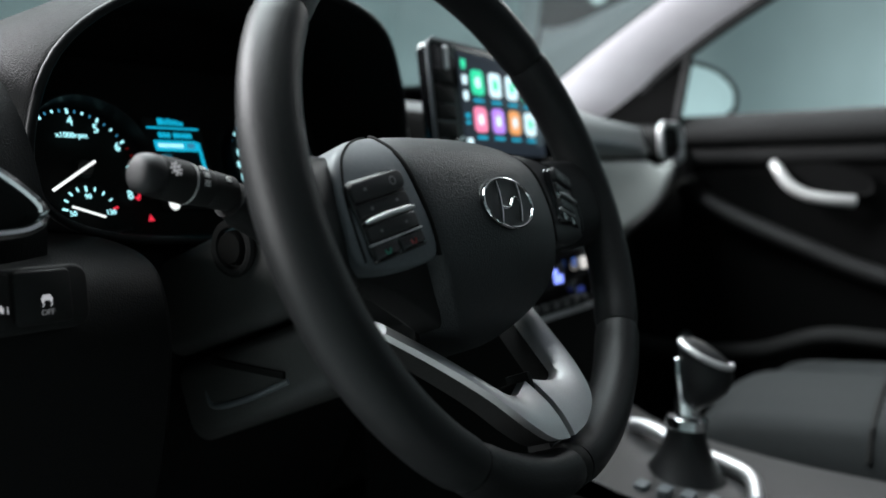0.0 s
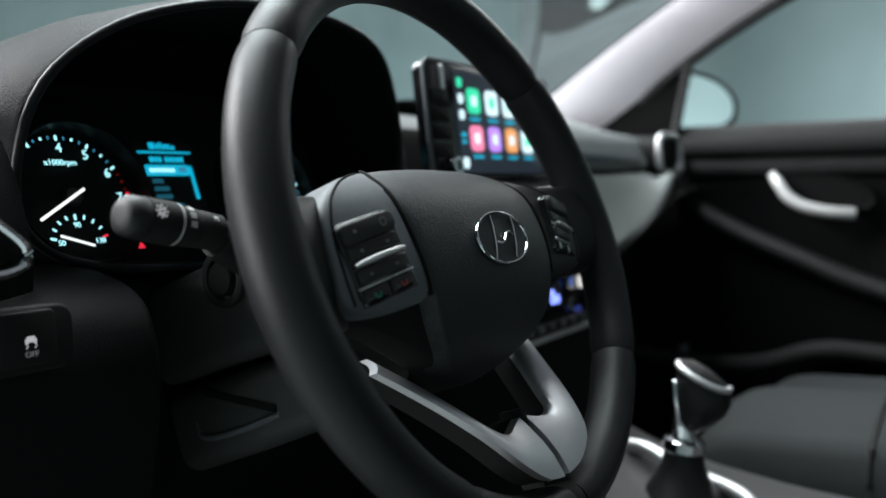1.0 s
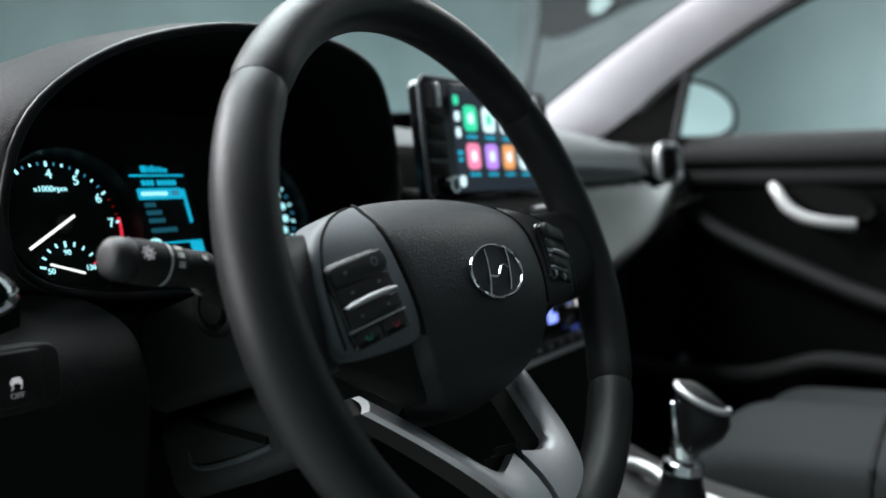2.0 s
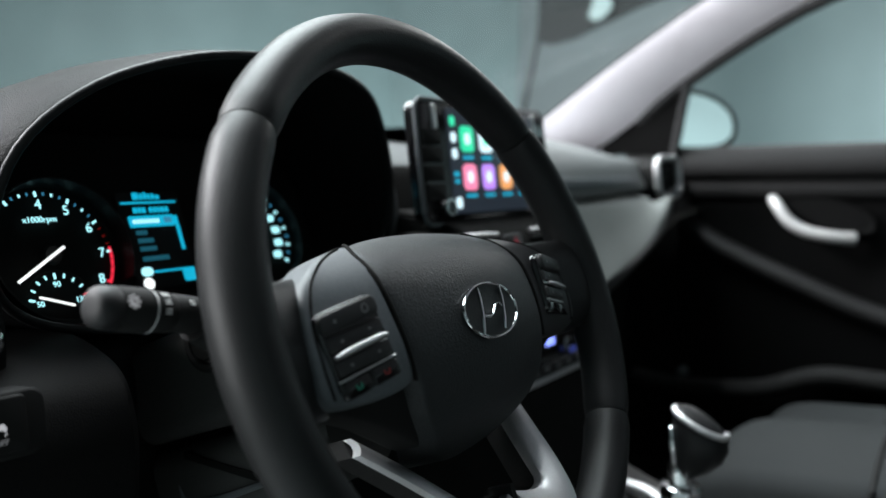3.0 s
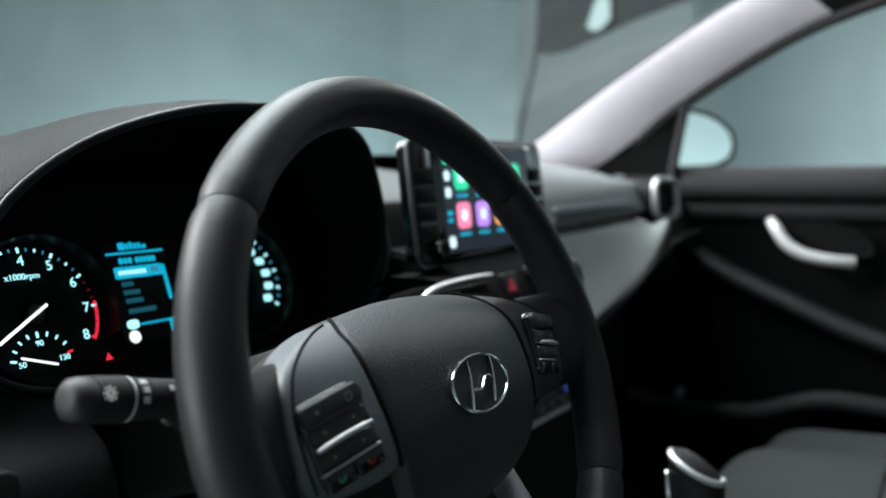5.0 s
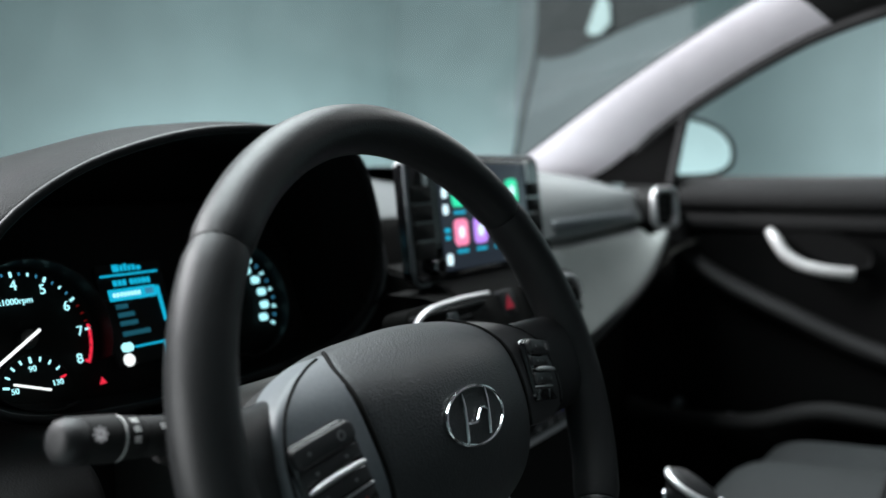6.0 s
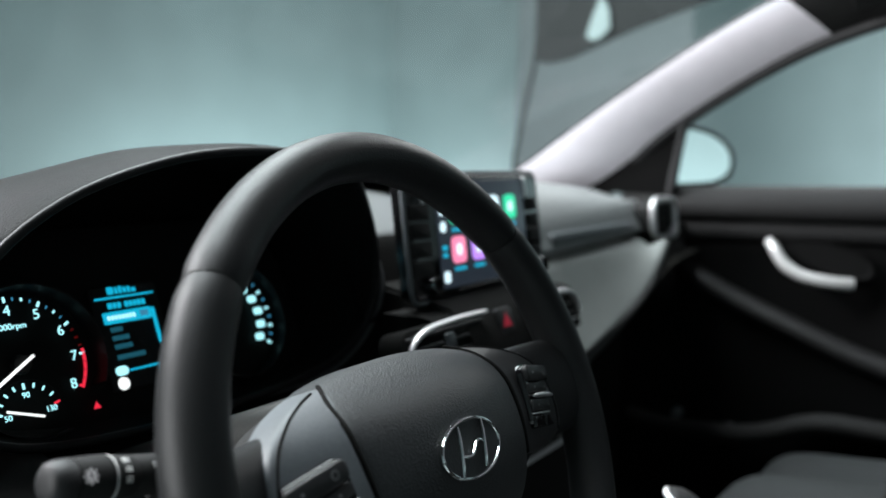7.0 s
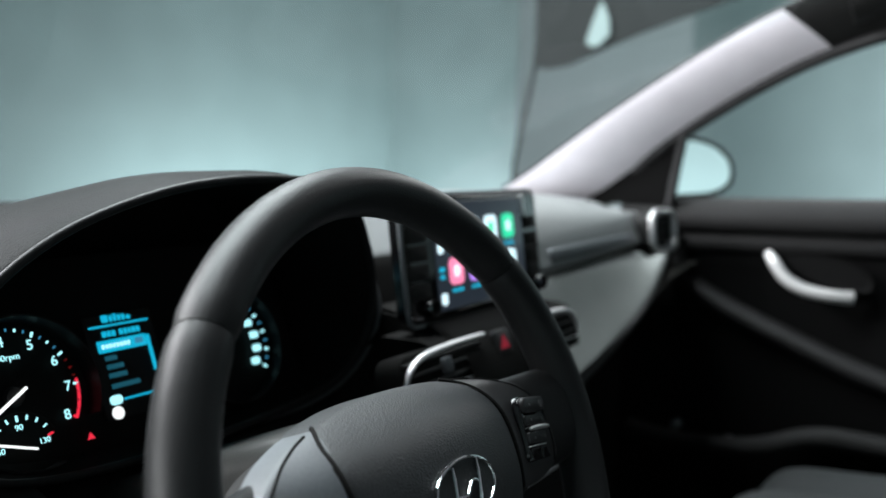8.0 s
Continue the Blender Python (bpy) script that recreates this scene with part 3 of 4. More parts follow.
for sg in (-1, 1):
    bm = bmesh.new()
    tube(bm, [(x, y, hub_skin(x, y) - 0.0006) for x, y, _ in smooth_path([(HX + sg * x, y, 0) for x, y in ((0.074, 0.0425), (0.088, 0.0390), (0.106, 0.0320), (0.1225, 0.0205), (0.1315, 0.0032), (0.1330, -0.018), (0.1305, -0.033))], 6)], 0.0008, 8)
    part("plate_seam", bm, DEEP_BLACK, wheel, local=True)

# column boss
bm = bmesh.new()
tube(bm, [(-0.004, -0.01, -0.025), (-0.004, -0.012, -0.09)], [0.055, 0.048], 24, up=(0, 1, 0))
part("boss", bm, MATTE, wheel, local=True)

# emblem
EM = at(-0.0082, -0.0122, 0.0238) @ Matrix.Rotation(radians(-1.5), 4, "X")
bm = bmesh.new()
pts = [EM @ Vector((0.0280 * math.cos(a), 0.0158 * math.sin(a), 0)) for a in [2 * math.pi * k / 48 for k in range(48)]]
tube(bm, pts + pts[:2], 0.0010, 8, cap=False, up=(0, 0, 1))
emblem = part("emblem", bm, CHROME, wheel, "chrome oval emblem", local=True)
bm = bmesh.new()
loft(bm, [[EM @ Vector((0.029 * math.cos(a), 0.0162 * math.sin(a), z)) for a in [2 * math.pi * k / 40 for k in range(40)]] for z in (-0.004, 0.0)])
part("emblem_ground", bm, PAD, emblem, local=True)
bm = bmesh.new()
for x0, x1, y0, y1 in ((-0.0165, -0.0085, -0.0125, 0.0135), (0.0065, 0.0150, -0.0125, 0.0125)):
    tube(bm, [EM @ Vector((x0 + (x1 - x0) * t, y0 + (y1 - y0) * t, 0.0008 + 0.001 * math.sin(math.pi * t))) for t in (0, 0.25, 0.5, 0.75, 1)], [0.0008, 0.0012, 0.0010, 0.0012, 0.0008], 8)
tube(bm, [EM @ Vector(p) for p in smooth_path([(-0.0125, -0.002, 0.001), (-0.004, -0.0035, 0.0016), (0.004, 0.0025, 0.0016), (0.0105, 0.001, 0.001)], 4)], 0.0010, 8)
part("emblem_shape", bm, CHROME, emblem, local=True)

# switch panels on the spokes
for sg in (-1, 1):
    bm = bmesh.new()
    ol = [(0.0660, 0.0435), (0.084, 0.0410), (0.108, 0.0335), (0.127, 0.021), (0.1355, 0.003), (0.1375, -0.018), (0.1350, -0.032), (0.118, -0.0385), (0.090, -0.0385), (0.0805, -0.034), (0.0812, -0.020), (0.0834, 0.0), (0.0830, 0.018), (0.0785, 0.034)]
    hub_patch(bm, [(HX + sg * x, y) for x, y in ol], -0.0004, 0.02, (HX + sg * 0.108, -0.004))
    # twin panels: the lit left one is painted grey, the shaded right one black
    sp = part("switch_panel", bm, GREY if sg < 0 else PLASTIC, wheel, "satin switch panel, grey for the light on this side" if sg < 0 else "satin switch panel, black for the shade on this side", local=True)
    PM = at(-0.1165 if sg < 0 else 0.1095, -0.0112 if sg < 0 else -0.0055, 0.0130 if sg < 0 else 0.0045) @ Matrix.Rotation(radians(-sg * 9), 4, "Z") @ Matrix.Rotation(radians(-13 if sg < 0 else 12), 4, "Y") @ Matrix.Diagonal((0.79 if sg < 0 else 0.92, 0.90, 0.88, 1))
    bm = bmesh.new()
    plate(bm, PM @ at(0, 0, 0.0012), 0.0475, 0.047, 0.006, 0.007, 0.0015, 6)
    part("switch_bed", bm, PIANO, sp, local=True)
    bm = bmesh.new()
    plate(bm, PM @ at(0, 0.0165, 0.0048), 0.0455, 0.0115, 0.006, 0.0045, 0.0016)
    part("upper_rocker", bm, PLASTIC, sp, local=True)
    bm = bmesh.new()
    plate(bm, PM @ at(0, 0.0055, 0.0030), 0.0435, 0.0075, 0.005, 0.002, 0.001)
    part("upper_key", bm, PLASTIC, sp, local=True)
    bm = bmesh.new()
    tube(bm, [PM @ Vector((x, -0.0005 - 0.0006 * abs(x / 0.02) ** 2, 0.0046)) for x in (-0.021, -0.015, 0, 0.015, 0.021)], [0.0009, 0.0015, 0.0017, 0.0015, 0.0009], 10)
    part("chrome_bar", bm, SILVER, sp, "silver bar", local=True)
    bm = bmesh.new()
    plate(bm, PM @ at(0, -0.0075, 0.0034), 0.0435, 0.0085, 0.005, 0.002, 0.001)
    part("lower_key", bm, PLASTIC, sp, local=True)
    bm = bmesh.new()
    plate(bm, PM @ at(0, -0.0135, 0.0030), 0.046, 0.0010, 0.004, 0.0004, 0.0003)
    part("edge_line", bm, SILVER, sp, local=True)
    for dx, ink in ((-0.0115, GREEN_INK), (0.0115, RED_INK)):
        bm = bmesh.new()
        plate(bm, PM @ at(dx, -0.0195, 0.0026), 0.0215, 0.0090, 0.005, 0.002, 0.001)
        part("lower_button", bm, PIANO, sp, local=True)
        if sg < 0:
            bm = bmesh.new()
            tube(bm, [PM @ Vector((dx - 0.0022, -0.0182, 0.0027)), PM @ Vector((dx - 0.0014, -0.0206, 0.0027)), PM @ Vector((dx + 0.0014, -0.0206, 0.0027)), PM @ Vector((dx + 0.0022, -0.0182, 0.0027))], 0.0006, 6)
            part("handset_icon", bm, ink, sp, local=True)
    for x, y in ((-0.011, 0.0055), (0.011, 0.0055), (-0.011, -0.0078), (0.011, -0.0078), (-0.012, 0.0165)):
        bm = bmesh.new()
        plate(bm, PM @ at(x, y, 0.0051 if y > 0.01 else 0.0037), 0.0020, 0.0016, 0.0006, 0.0005, 0.0001, 2)
        part("key_mark", bm, GREY_INK, sp, local=True)
    bm = bmesh.new()
    arc_ring(bm, PM @ at(0.012, 0.0165, 0.0051), 0.0020, 0.0026, 0, 360, 0.0005, 20)
    part("ring_mark", bm, GREY_INK, sp, local=True)

# lower spoke: two silver arms meeting under the hub
for sg in (-1, 1):
    outer = smooth_path([(0.0031, -0.156, 0.012), (0.022, -0.152, 0.013), (0.040, -0.139, 0.012), (0.052, -0.118, 0.002), (0.066, -0.092, -0.016), (0.082, -0.066, -0.036)], 5)
    inner = smooth_path([(0.0031, -0.117, -0.006), (0.012, -0.116, -0.008), (0.022, -0.113, -0.013), (0.034, -0.098, -0.028), (0.049, -0.073, -0.046), (0.066, -0.050, -0.062)], 5)
    bm = bmesh.new()
    rows = []
    for k, (o, i) in enumerate(zip(outer, inner)):
        narrow = min(1.0, k / (0.45 * len(outer))) ** 1.5
        i = i.lerp(o, 0.42 * narrow) + Vector((0, 0, 0.003 * narrow))
        rows.append([Vector((-0.001 + sg * q.x, q.y, q.z)) for q in (o.lerp(i, t) + Vector((0, 0, 0.0035 * math.sin(math.pi * t))) for t in (0, 0.15, 0.35, 0.6, 0.85, 1))])
    tops = rows
    backs = [[p + Vector((0, 0, -0.006)) for p in r] for r in rows]
    loft(bm, [a + b[::-1] for a, b in zip(tops, backs)])
    part("lower_spoke", bm, SILVER, wheel, "satin silver lower spoke arm", local=True)
    bm = bmesh.new()
    loft(bm, [[p + Vector((0, 0, -0.0065)) for p in (r[0], r[-1])] + [p + Vector((0, 0, -0.022)) for p in (r[-1], r[0])] for r in rows])
    part("spoke_backing", bm, MATTE, wheel, local=True)
bm = bmesh.new()
slab(bm, (-0.0032, -0.160, -0.02), (0.0012, -0.112, -0.004))
part("spoke_gap", bm, MATTE, wheel, local=True)

# ---------------------------------------------------------------- steering column and stalk
SHROUD = mat("shroud_plastic", (0.050, 0.050, 0.048), 0.55, grain=900, bump=0.2, scale=500)
column = thing("steering_column", WM @ at(0, -0.02, -0.20), "black plastic steering column shroud", "steering column")
bm = bmesh.new()
secs = []
for h, w, t, b in ((-0.066, 0.080, 0.036, -0.026), (-0.075, 0.098, 0.042, -0.032), (-0.12, 0.101, 0.043, -0.033), (-0.20, 0.103, 0.042, -0.031), (-0.26, 0.104, 0.042, -0.030)):
    secs.append([WM @ Vector((-0.002 + x, (t + b) / 2 + y, h)) for x, y in rounded(w, t - b, 0.014, 5)])
loft(bm, secs)
part("upper_shroud", bm, SHROUD, column)
bm = bmesh.new()
secs = []
for h, w, t, b in ((-0.100, 0.070, -0.040, -0.066), (-0.110, 0.086, -0.036, -0.080), (-0.125, 0.094, -0.036, -0.090), (-0.19, 0.098, -0.036, -0.094), (-0.26, 0.100, -0.035, -0.096)):
    secs.append([WM @ Vector((-0.002 + x, (t + b) / 2 + y, h)) for x, y in rounded(w, t - b, 0.016, 5)])
loft(bm, secs)
part("lower_shroud", bm, SHROUD, column)
bm = bmesh.new()
tube(bm, smooth_path([(-0.4195, 0.196, 0.756), (-0.4215, 0.186, 0.746), (-0.4215, 0.150, 0.758), (-0.4200, 0.115, 0.775)]), 0.0022, 8)
part("lever", bm, GREY, column)
bm = bmesh.new()
slab(bm, (-0.4225, 0.118, 0.776), (-0.40, 0.19, 0.781), 0.001)
part("slot", bm, DEEP_BLACK, column)
bm = bmesh.new()
BM = pose(-0.4245, 0.160, 0.862, 0, -90, 0)
ring = [BM @ Vector((0.017 * math.cos(a), 0.017 * math.sin(a), 0.002)) for a in [2 * math.pi * k / 32 for k in range(32)]]
tube(bm, ring + ring[:2], 0.0034, 8, cap=False, up=(1, 0, 0))
boss = part("ignition_ring", bm, MATTE, column)
bm = bmesh.new()
tube(bm, [BM @ Vector((0, 0, z)) for z in (-0.01, 0.003, 0.006)], [0.0125, 0.012, 0.0105], 24)
part("ignition_lock", bm, DEEP_BLACK, boss)

stalk = thing("light_stalk", WM @ at(-0.06, 0.0, -0.07), "black light and indicator stalk with white symbols", "stalk")
AX = [Vector(p) for p in ((-0.050, -0.006, -0.078), (-0.100, 0.008, -0.072), (-0.130, 0.020, -0.066), (-0.142, 0.0255, -0.063))]
bm = bmesh.new()
tube(bm, [WM @ p for p in smooth_path(AX, 4)], [0.013] * 6 + [0.0115] * 4 + [0.0105] * 3, 16)
part("arm", bm, MATTE, stalk)
d0 = Vector((-0.058, 0.012, 0.003)).normalized()
o0 = Vector((-0.1385, 0.0278, -0.063))


def along(t):
    return WM @ (o0 + d0 * t)


for nm, lo, mt in (("collar_ring", ((0.002, 0.0085), (0.004, 0.0105), (0.017, 0.0108), (0.0185, 0.0100)), MATTE), ("switch_ring", ((0.0190, 0.0105), (0.0205, 0.0110), (0.0305, 0.0113), (0.0315, 0.0107)), MATTE), ("barrel", ((0.0320, 0.0110), (0.0330, 0.0122), (0.048, 0.0119), (0.0495, 0.0115)), MATTE), ("end_cap", ((0.0498, 0.0113), (0.0505, 0.0117), (0.056, 0.0114), (0.0592, 0.0104), (0.0607, 0.0084), (0.0613, 0.004)), RUBBER)):
    bm = bmesh.new()
    tube(bm, [along(t) for t, r in lo], [0.90 * r for t, r in lo], 28)
    part(nm, bm, mt, stalk)
bm = bmesh.new()
tube(bm, [along(0.0316), along(0.0322)], 0.0108, 28)
part("white_line", bm, WHITE_INK, stalk)


def on_stalk(t, ang, r):
    """A pose on the barrel's skin that faces the driver: ang turns it round the stalk."""
    z = Vector((0, math.sin(radians(ang)), math.cos(radians(ang))))
    z = (z - d0 * z.dot(d0)).normalized()
    x = -d0
    y = z.cross(x)
    mm = Matrix((x, y, z)).transposed().to_4x4()
    mm.translation = o0 + d0 * t + z * r
    return WM @ mm


bm = bmesh.new()
SM = on_stalk(0.0455, 4, 0.0112)
arc_ring(bm, SM, 0.0012, 0.0017, 0, 360, 0.0008, 20)
for k in range(8):
    a = radians(45 * k)
    plate(bm, SM @ at(0.0029 * math.cos(a), 0.0029 * math.sin(a)) @ Matrix.Rotation(a, 4, "Z"), 0.0012, 0.0006, 0.0008, 0.0002, 0.0001, 2)
part("sun_icon", bm, BUTTONL, stalk)
for t, ang, w in ((0.026, 40, 0.004), (0.026, 14, 0.0035), (0.026, -14, 0.0035), (0.011, 20, 0.003)):
    bm = bmesh.new()
    q = on_stalk(t, ang, 0.0106 if t > 0.02 else 0.0102)
    for j in (-1, 0, 1):
        plate(bm, q @ at(0, 0.0011 * j), w, 0.0005, 0.0008, 0.0002, 0.0001, 2)
    part("lamp_icon", bm, WHITE_INK, stalk)

# ---------------------------------------------------------------- touch screen
SCM = pose(-0.032, 0.180, 0.982, 82, 0, 0)
touch = thing("touch_screen", SCM @ at(0, -0.06, -0.02), "black dash-top touch screen showing coloured app icons", "touch screen")
bm = bmesh.new()
plate(bm, SCM @ at(0.006, 0, 0), 0.256, 0.118, 0.016, 0.012, 0.004, 6)
part("housing", bm, PIANO, touch)
bm = bmesh.new()
pts = [SCM @ Vector((x + 0.006, y, -0.003)) for x, y in rounded(0.258, 0.120, 0.012, 6)]
tube(bm, pts + pts[:2], 0.0022, 8, cap=False)
part("silver_edge", bm, GREY, touch, "thin satin grey edge")
bm = bmesh.new()
plate(bm, SCM @ at(0.010, 0.001, 0.0015), 0.172, 0.103, 0.003, 0.002, 0.0005)
glass = part("display", bm, SCREENL, touch, "lit display")


def app(x, y, w, h, material, r=0.004, z=0.0022, nm="app_icon"):
    bm = bmesh.new()
    plate(bm, SCM @ at(x, y, z), w, h, 0.0006, r, 0.0001, 4)
    return part(nm, bm, material, glass)


for row, (y, cols) in enumerate(((0.020, (GREENL, PALEL, PALEL, GREENL)), (-0.018, (PINKL, VIOLETL, ORANGEL, PALEL)))):
    for i, c in enumerate(cols):
        x = -0.044 + 0.036 * i
        app(x, y + 0.003, 0.025, 0.026, c, 0.006)
        app(x, y - 0.0155, 0.020, 0.0030, CYAN, 0.001, nm="app_caption")
        app(x, y + 0.003, 0.010, 0.012, PALEL if c is not PALEL else GREENL, 0.005, 0.0026, "app_sign")
for y, c, w in ((0.040, GREENL, 0.009), (0.024, PALEL, 0.009), (0.008, PALEL, 0.009), (-0.012, CYAN, 0.009), (-0.019, CYAN, 0.008), (-0.040, PALEL, 0.010)):
    app(-0.0685, y, w, w * (1.1 if c is not CYAN else 0.5), c, 0.003, nm="side_icon")
for sg in (-1, 1):
    for k in range(4):
        bm = bmesh.new()
        plate(bm, SCM @ at(-0.105 if sg < 0 else 0.1135, 0.024 - 0.0175 * k, 0.0022), 0.030 if sg < 0 else 0.024, 0.0145, 0.004, 0.002, 0.0008)
        part("side_key", bm, MATTE, touch)
    bm = bmesh.new()
    plate(bm, SCM @ at(-0.098 if sg < 0 else 0.101, 0.043, 0.0024), 0.006, 0.024, 0.003, 0.002, 0.0006)
    part("bright_mark", bm, SILVER, touch, "bright slim key")
    bm = bmesh.new()
    kx = -0.099 if sg < 0 else 0.116
    tube(bm, [SCM @ Vector((kx, -0.044, z)) for z in (-0.002, 0.010, 0.012)], [0.0085, 0.0080, 0.0066], 24, up=(0, 1, 0))
    knob = part("knob", bm, PIANO, touch)
    bm = bmesh.new()
    arc_ring(bm, SCM @ at(kx, -0.044, 0.0125), 0.0062, 0.0082, 0, 360, 0.002, 24)
    part("knob_ring", bm, CHROME, knob, "chrome knob ring")

# ---------------------------------------------------------------- centre stack
stack = thing("centre_stack", at(-0.03, 0.16, 0.60), "black centre stack with air vents and climate controls", "centre stack")
bm = bmesh.new()
profile_sheet(bm, [(x, [(0.24, 0.935), (0.165, 0.922), (0.135, 0.905), (0.118, 0.87), (0.108, 0.82), (0.098, 0.77), (0.085, 0.71), (0.078, 0.672), (0.074, 0.630)]) for x in np.linspace(-0.128, 0.055, 8)])
part("front", bm, DEEP_BLACK, stack)
for x in (-0.128, 0.055):
    bm = bmesh.new()
    loft(bm, [[Vector((x + d, y, z)) for y, z in ((0.28, 0.935), (0.165, 0.922), (0.135, 0.905), (0.108, 0.82), (0.085, 0.71), (0.078, 0.672), (0.074, 0.5), (0.28, 0.5))] for d in (-0.004, 0.004)])
    part("cheek", bm, DEEP_BLACK, stack)
VMS = pose(-0.062, 0.134, 0.897, 72, 0, 0)
bm = bmesh.new()
profile_sheet(bm, [(x, [(0.20, 0.914), (0.17, 0.915), (0.150, 0.914), (0.138, 0.906), (0.128, 0.876), (0.135, 0.868), (0.20, 0.866)]) for x in np.linspace(-0.165, 0.108, 8)])
part("vent_bar", bm, DEEP_BLACK, stack)
for cx in (-0.098, 0.098):
    bm = bmesh.new()
    blade = smooth_path([(-0.066, -0.012, 0.004), (-0.058, 0.004, 0.007), (-0.038, 0.0135, 0.009), (0.0, 0.0165, 0.010), (0.040, 0.0165, 0.009), (0.064, 0.0160, 0.006)], 5)
    if cx > 0:
        blade = [Vector((-p.x, p.y, p.z)) for p in blade]
    tube(bm, [VMS @ at(cx, 0) @ p for p in blade], [0.0012 + 0.0030 * math.sin(math.pi * min(1, (k + 1) / 14) / 2) * (1 - 0.5 * k / len(blade)) for k in range(len(blade))], 10, flat=0.7)
    tube(bm, [VMS @ Vector((cx + x, -0.0175, 0.004)) for x in (-0.060, 0.0, 0.060)], 0.0010, 8)
    vr = part("vent_frame", bm, SILVER, stack, "satin silver vent frame")
    bm = bmesh.new()
    plate(bm, VMS @ at(cx, 0, 0.002), 0.130, 0.036, 0.026, 0.014, 0.002)
    part("vent_back", bm, DEEP_BLACK, vr)
    for k in range(3):
        bm = bmesh.new()
        plate(bm, VMS @ at(cx, -0.010 + 0.010 * k, 0.004), 0.120, 0.0025, 0.004, 0.001, 0.0005)
        part("vent_vane", bm, PLASTIC, vr)
    bm = bmesh.new()
    plate(bm, VMS @ at(cx, 0, 0.007), 0.012, 0.014, 0.006, 0.003, 0.001)
    part("vent_tab", bm, GREY, vr)
bm = bmesh.new()
plate(bm, VMS @ at(0.0, 0.002, 0.006), 0.026, 0.026, 0.008, 0.004, 0.001)
hz = part("hazard_button", bm, PLASTIC, stack)
bm = bmesh.new()
loft(bm, [[VMS @ Vector((0.009 * math.cos(a), 0.001 + 0.009 * math.sin(a), z)) for a in (radians(90), radians(210), radians(330))] for z in (0.006, 0.0068)])
part("hazard_sign", bm, glow("hazard_red_light", (0.8, 0.03, 0.08), 0.25), hz, "red hazard triangle")
CLM = pose(-0.058, 0.1035, 0.803, 82, 0, 0)
bm = bmesh.new()
plate(bm, CLM @ at(0, 0.0, 0.003), 0.190, 0.064, 0.01, 0.010, 0.002)
cl = part("climate_panel", bm, PIANO, stack, "gloss black climate control panel")
bm = bmesh.new()
plate(bm, CLM @ at(0, 0.006, 0.0042), 0.060, 0.024, 0.003, 0.002, 0.0005)
part("climate_display", bm, MATTE, cl)
bm = bmesh.new()
plate(bm, CLM @ at(0.014, 0.002, 0.005), 0.020, 0.009, 0.001, 0.002, 0.0002)
plate(bm, CLM @ at(0.008, 0.009, 0.005), 0.010, 0.007, 0.001, 0.002, 0.0002)
part("lit_symbol", bm, BLUEL, cl)
bm = bmesh.new()
arc_ring(bm, CLM @ at(0.0465, 0.0165, 0.0092), 0.0030, 0.0048, 0, 360, 0.001, 20)
part("lit_ring", bm, glow("climate_ring_light", (0.02, 0.10, 0.45), 0.8), cl)
# white highlight on the panel, made as a small glowing plate
bm = bmesh.new()
plate(bm, CLM @ at(0.074, 0.0140, 0.0085), 0.013, 0.013, 0.003, 0.004, 0.0008)
part("white_highlight", bm, glow("climate_highlight_glow", (1.0, 0.98, 0.95), 0.75), cl)
bm = bmesh.new()
plate(bm, CLM @ at(0.0575, -0.0135, 0.0085), 0.016, 0.006, 0.001, 0.002, 0.0002)
part("lit_bar", bm, glow("climate_dim_blue", (0.03, 0.05, 0.30), 0.5), cl)
bm = bmesh.new()
tube(bm, [CLM @ Vector((0.0915, y, 0.009)) for y in (-0.027, -0.022, -0.008, -0.004)], [0.002, 0.0045, 0.0045, 0.002], 12)
part("chrome_edge", bm, CHROME, cl, "chrome end strip")
for k in range(7):
    bm = bmesh.new()
    plate(bm, CLM @ at(-0.072 + 0.024 * k, -0.0245, 0.006), 0.0210, 0.010, 0.005, 0.002, 0.0008)
    kk = part("climate_key", bm, PLASTIC, cl)
    bm = bmesh.new()
    plate(bm, CLM @ at(-0.072 + 0.024 * k, -0.0245, 0.0065), 0.006, 0.0025, 0.001, 0.0008, 0.0002, 2)
    part("key_mark", bm, GREY_INK, kk)
bm = bmesh.new()
plate(bm, CLM @ at(0, -0.0345, 0.004), 0.192, 0.006, 0.005, 0.002, 0.001)
part("trim_line", bm, SILVER, cl)

# ---------------------------------------------------------------- passenger side air vent
pv = thing("round_vent", at(0.575, 0.205, 0.93), "passenger air vent in a satin silver surround", "air vent")
PVM = pose(0.575, 0.198, 0.963, 84, 0, -12)
bm = bmesh.new()
pts = [PVM @ Vector((x, y, 0.004)) for x, y in rounded(0.066, 0.062, 0.016, 6)]
tube(bm, pts + pts[:2], 0.0055, 10, cap=False)
part("surround", bm, SILVER, pv, "satin silver surround")
bm = bmesh.new()
plate(bm, PVM, 0.064, 0.060, 0.05, 0.016, 0.003)
part("duct", bm, MATTE, pv)
for k in range(3):
    bm = bmesh.new()
    plate(bm, PVM @ at(0, -0.015 + 0.015 * k, 0.003), 0.056, 0.003, 0.006, 0.001, 0.0005)
    part("vane", bm, PLASTIC, pv)
bm = bmesh.new()
tube(bm, [PVM @ Vector((0.026, -0.022, z)) for z in (0.0, 0.010, 0.013)], [0.008, 0.0075, 0.005], 16, up=(0, 1, 0))
part("thumb_wheel", bm, SILVER, pv)

# ---------------------------------------------------------------- passenger door
door = thing("passenger_door", at(0.68, -0.3, 0.40), "black passenger door trim with silver pull handle", "door")


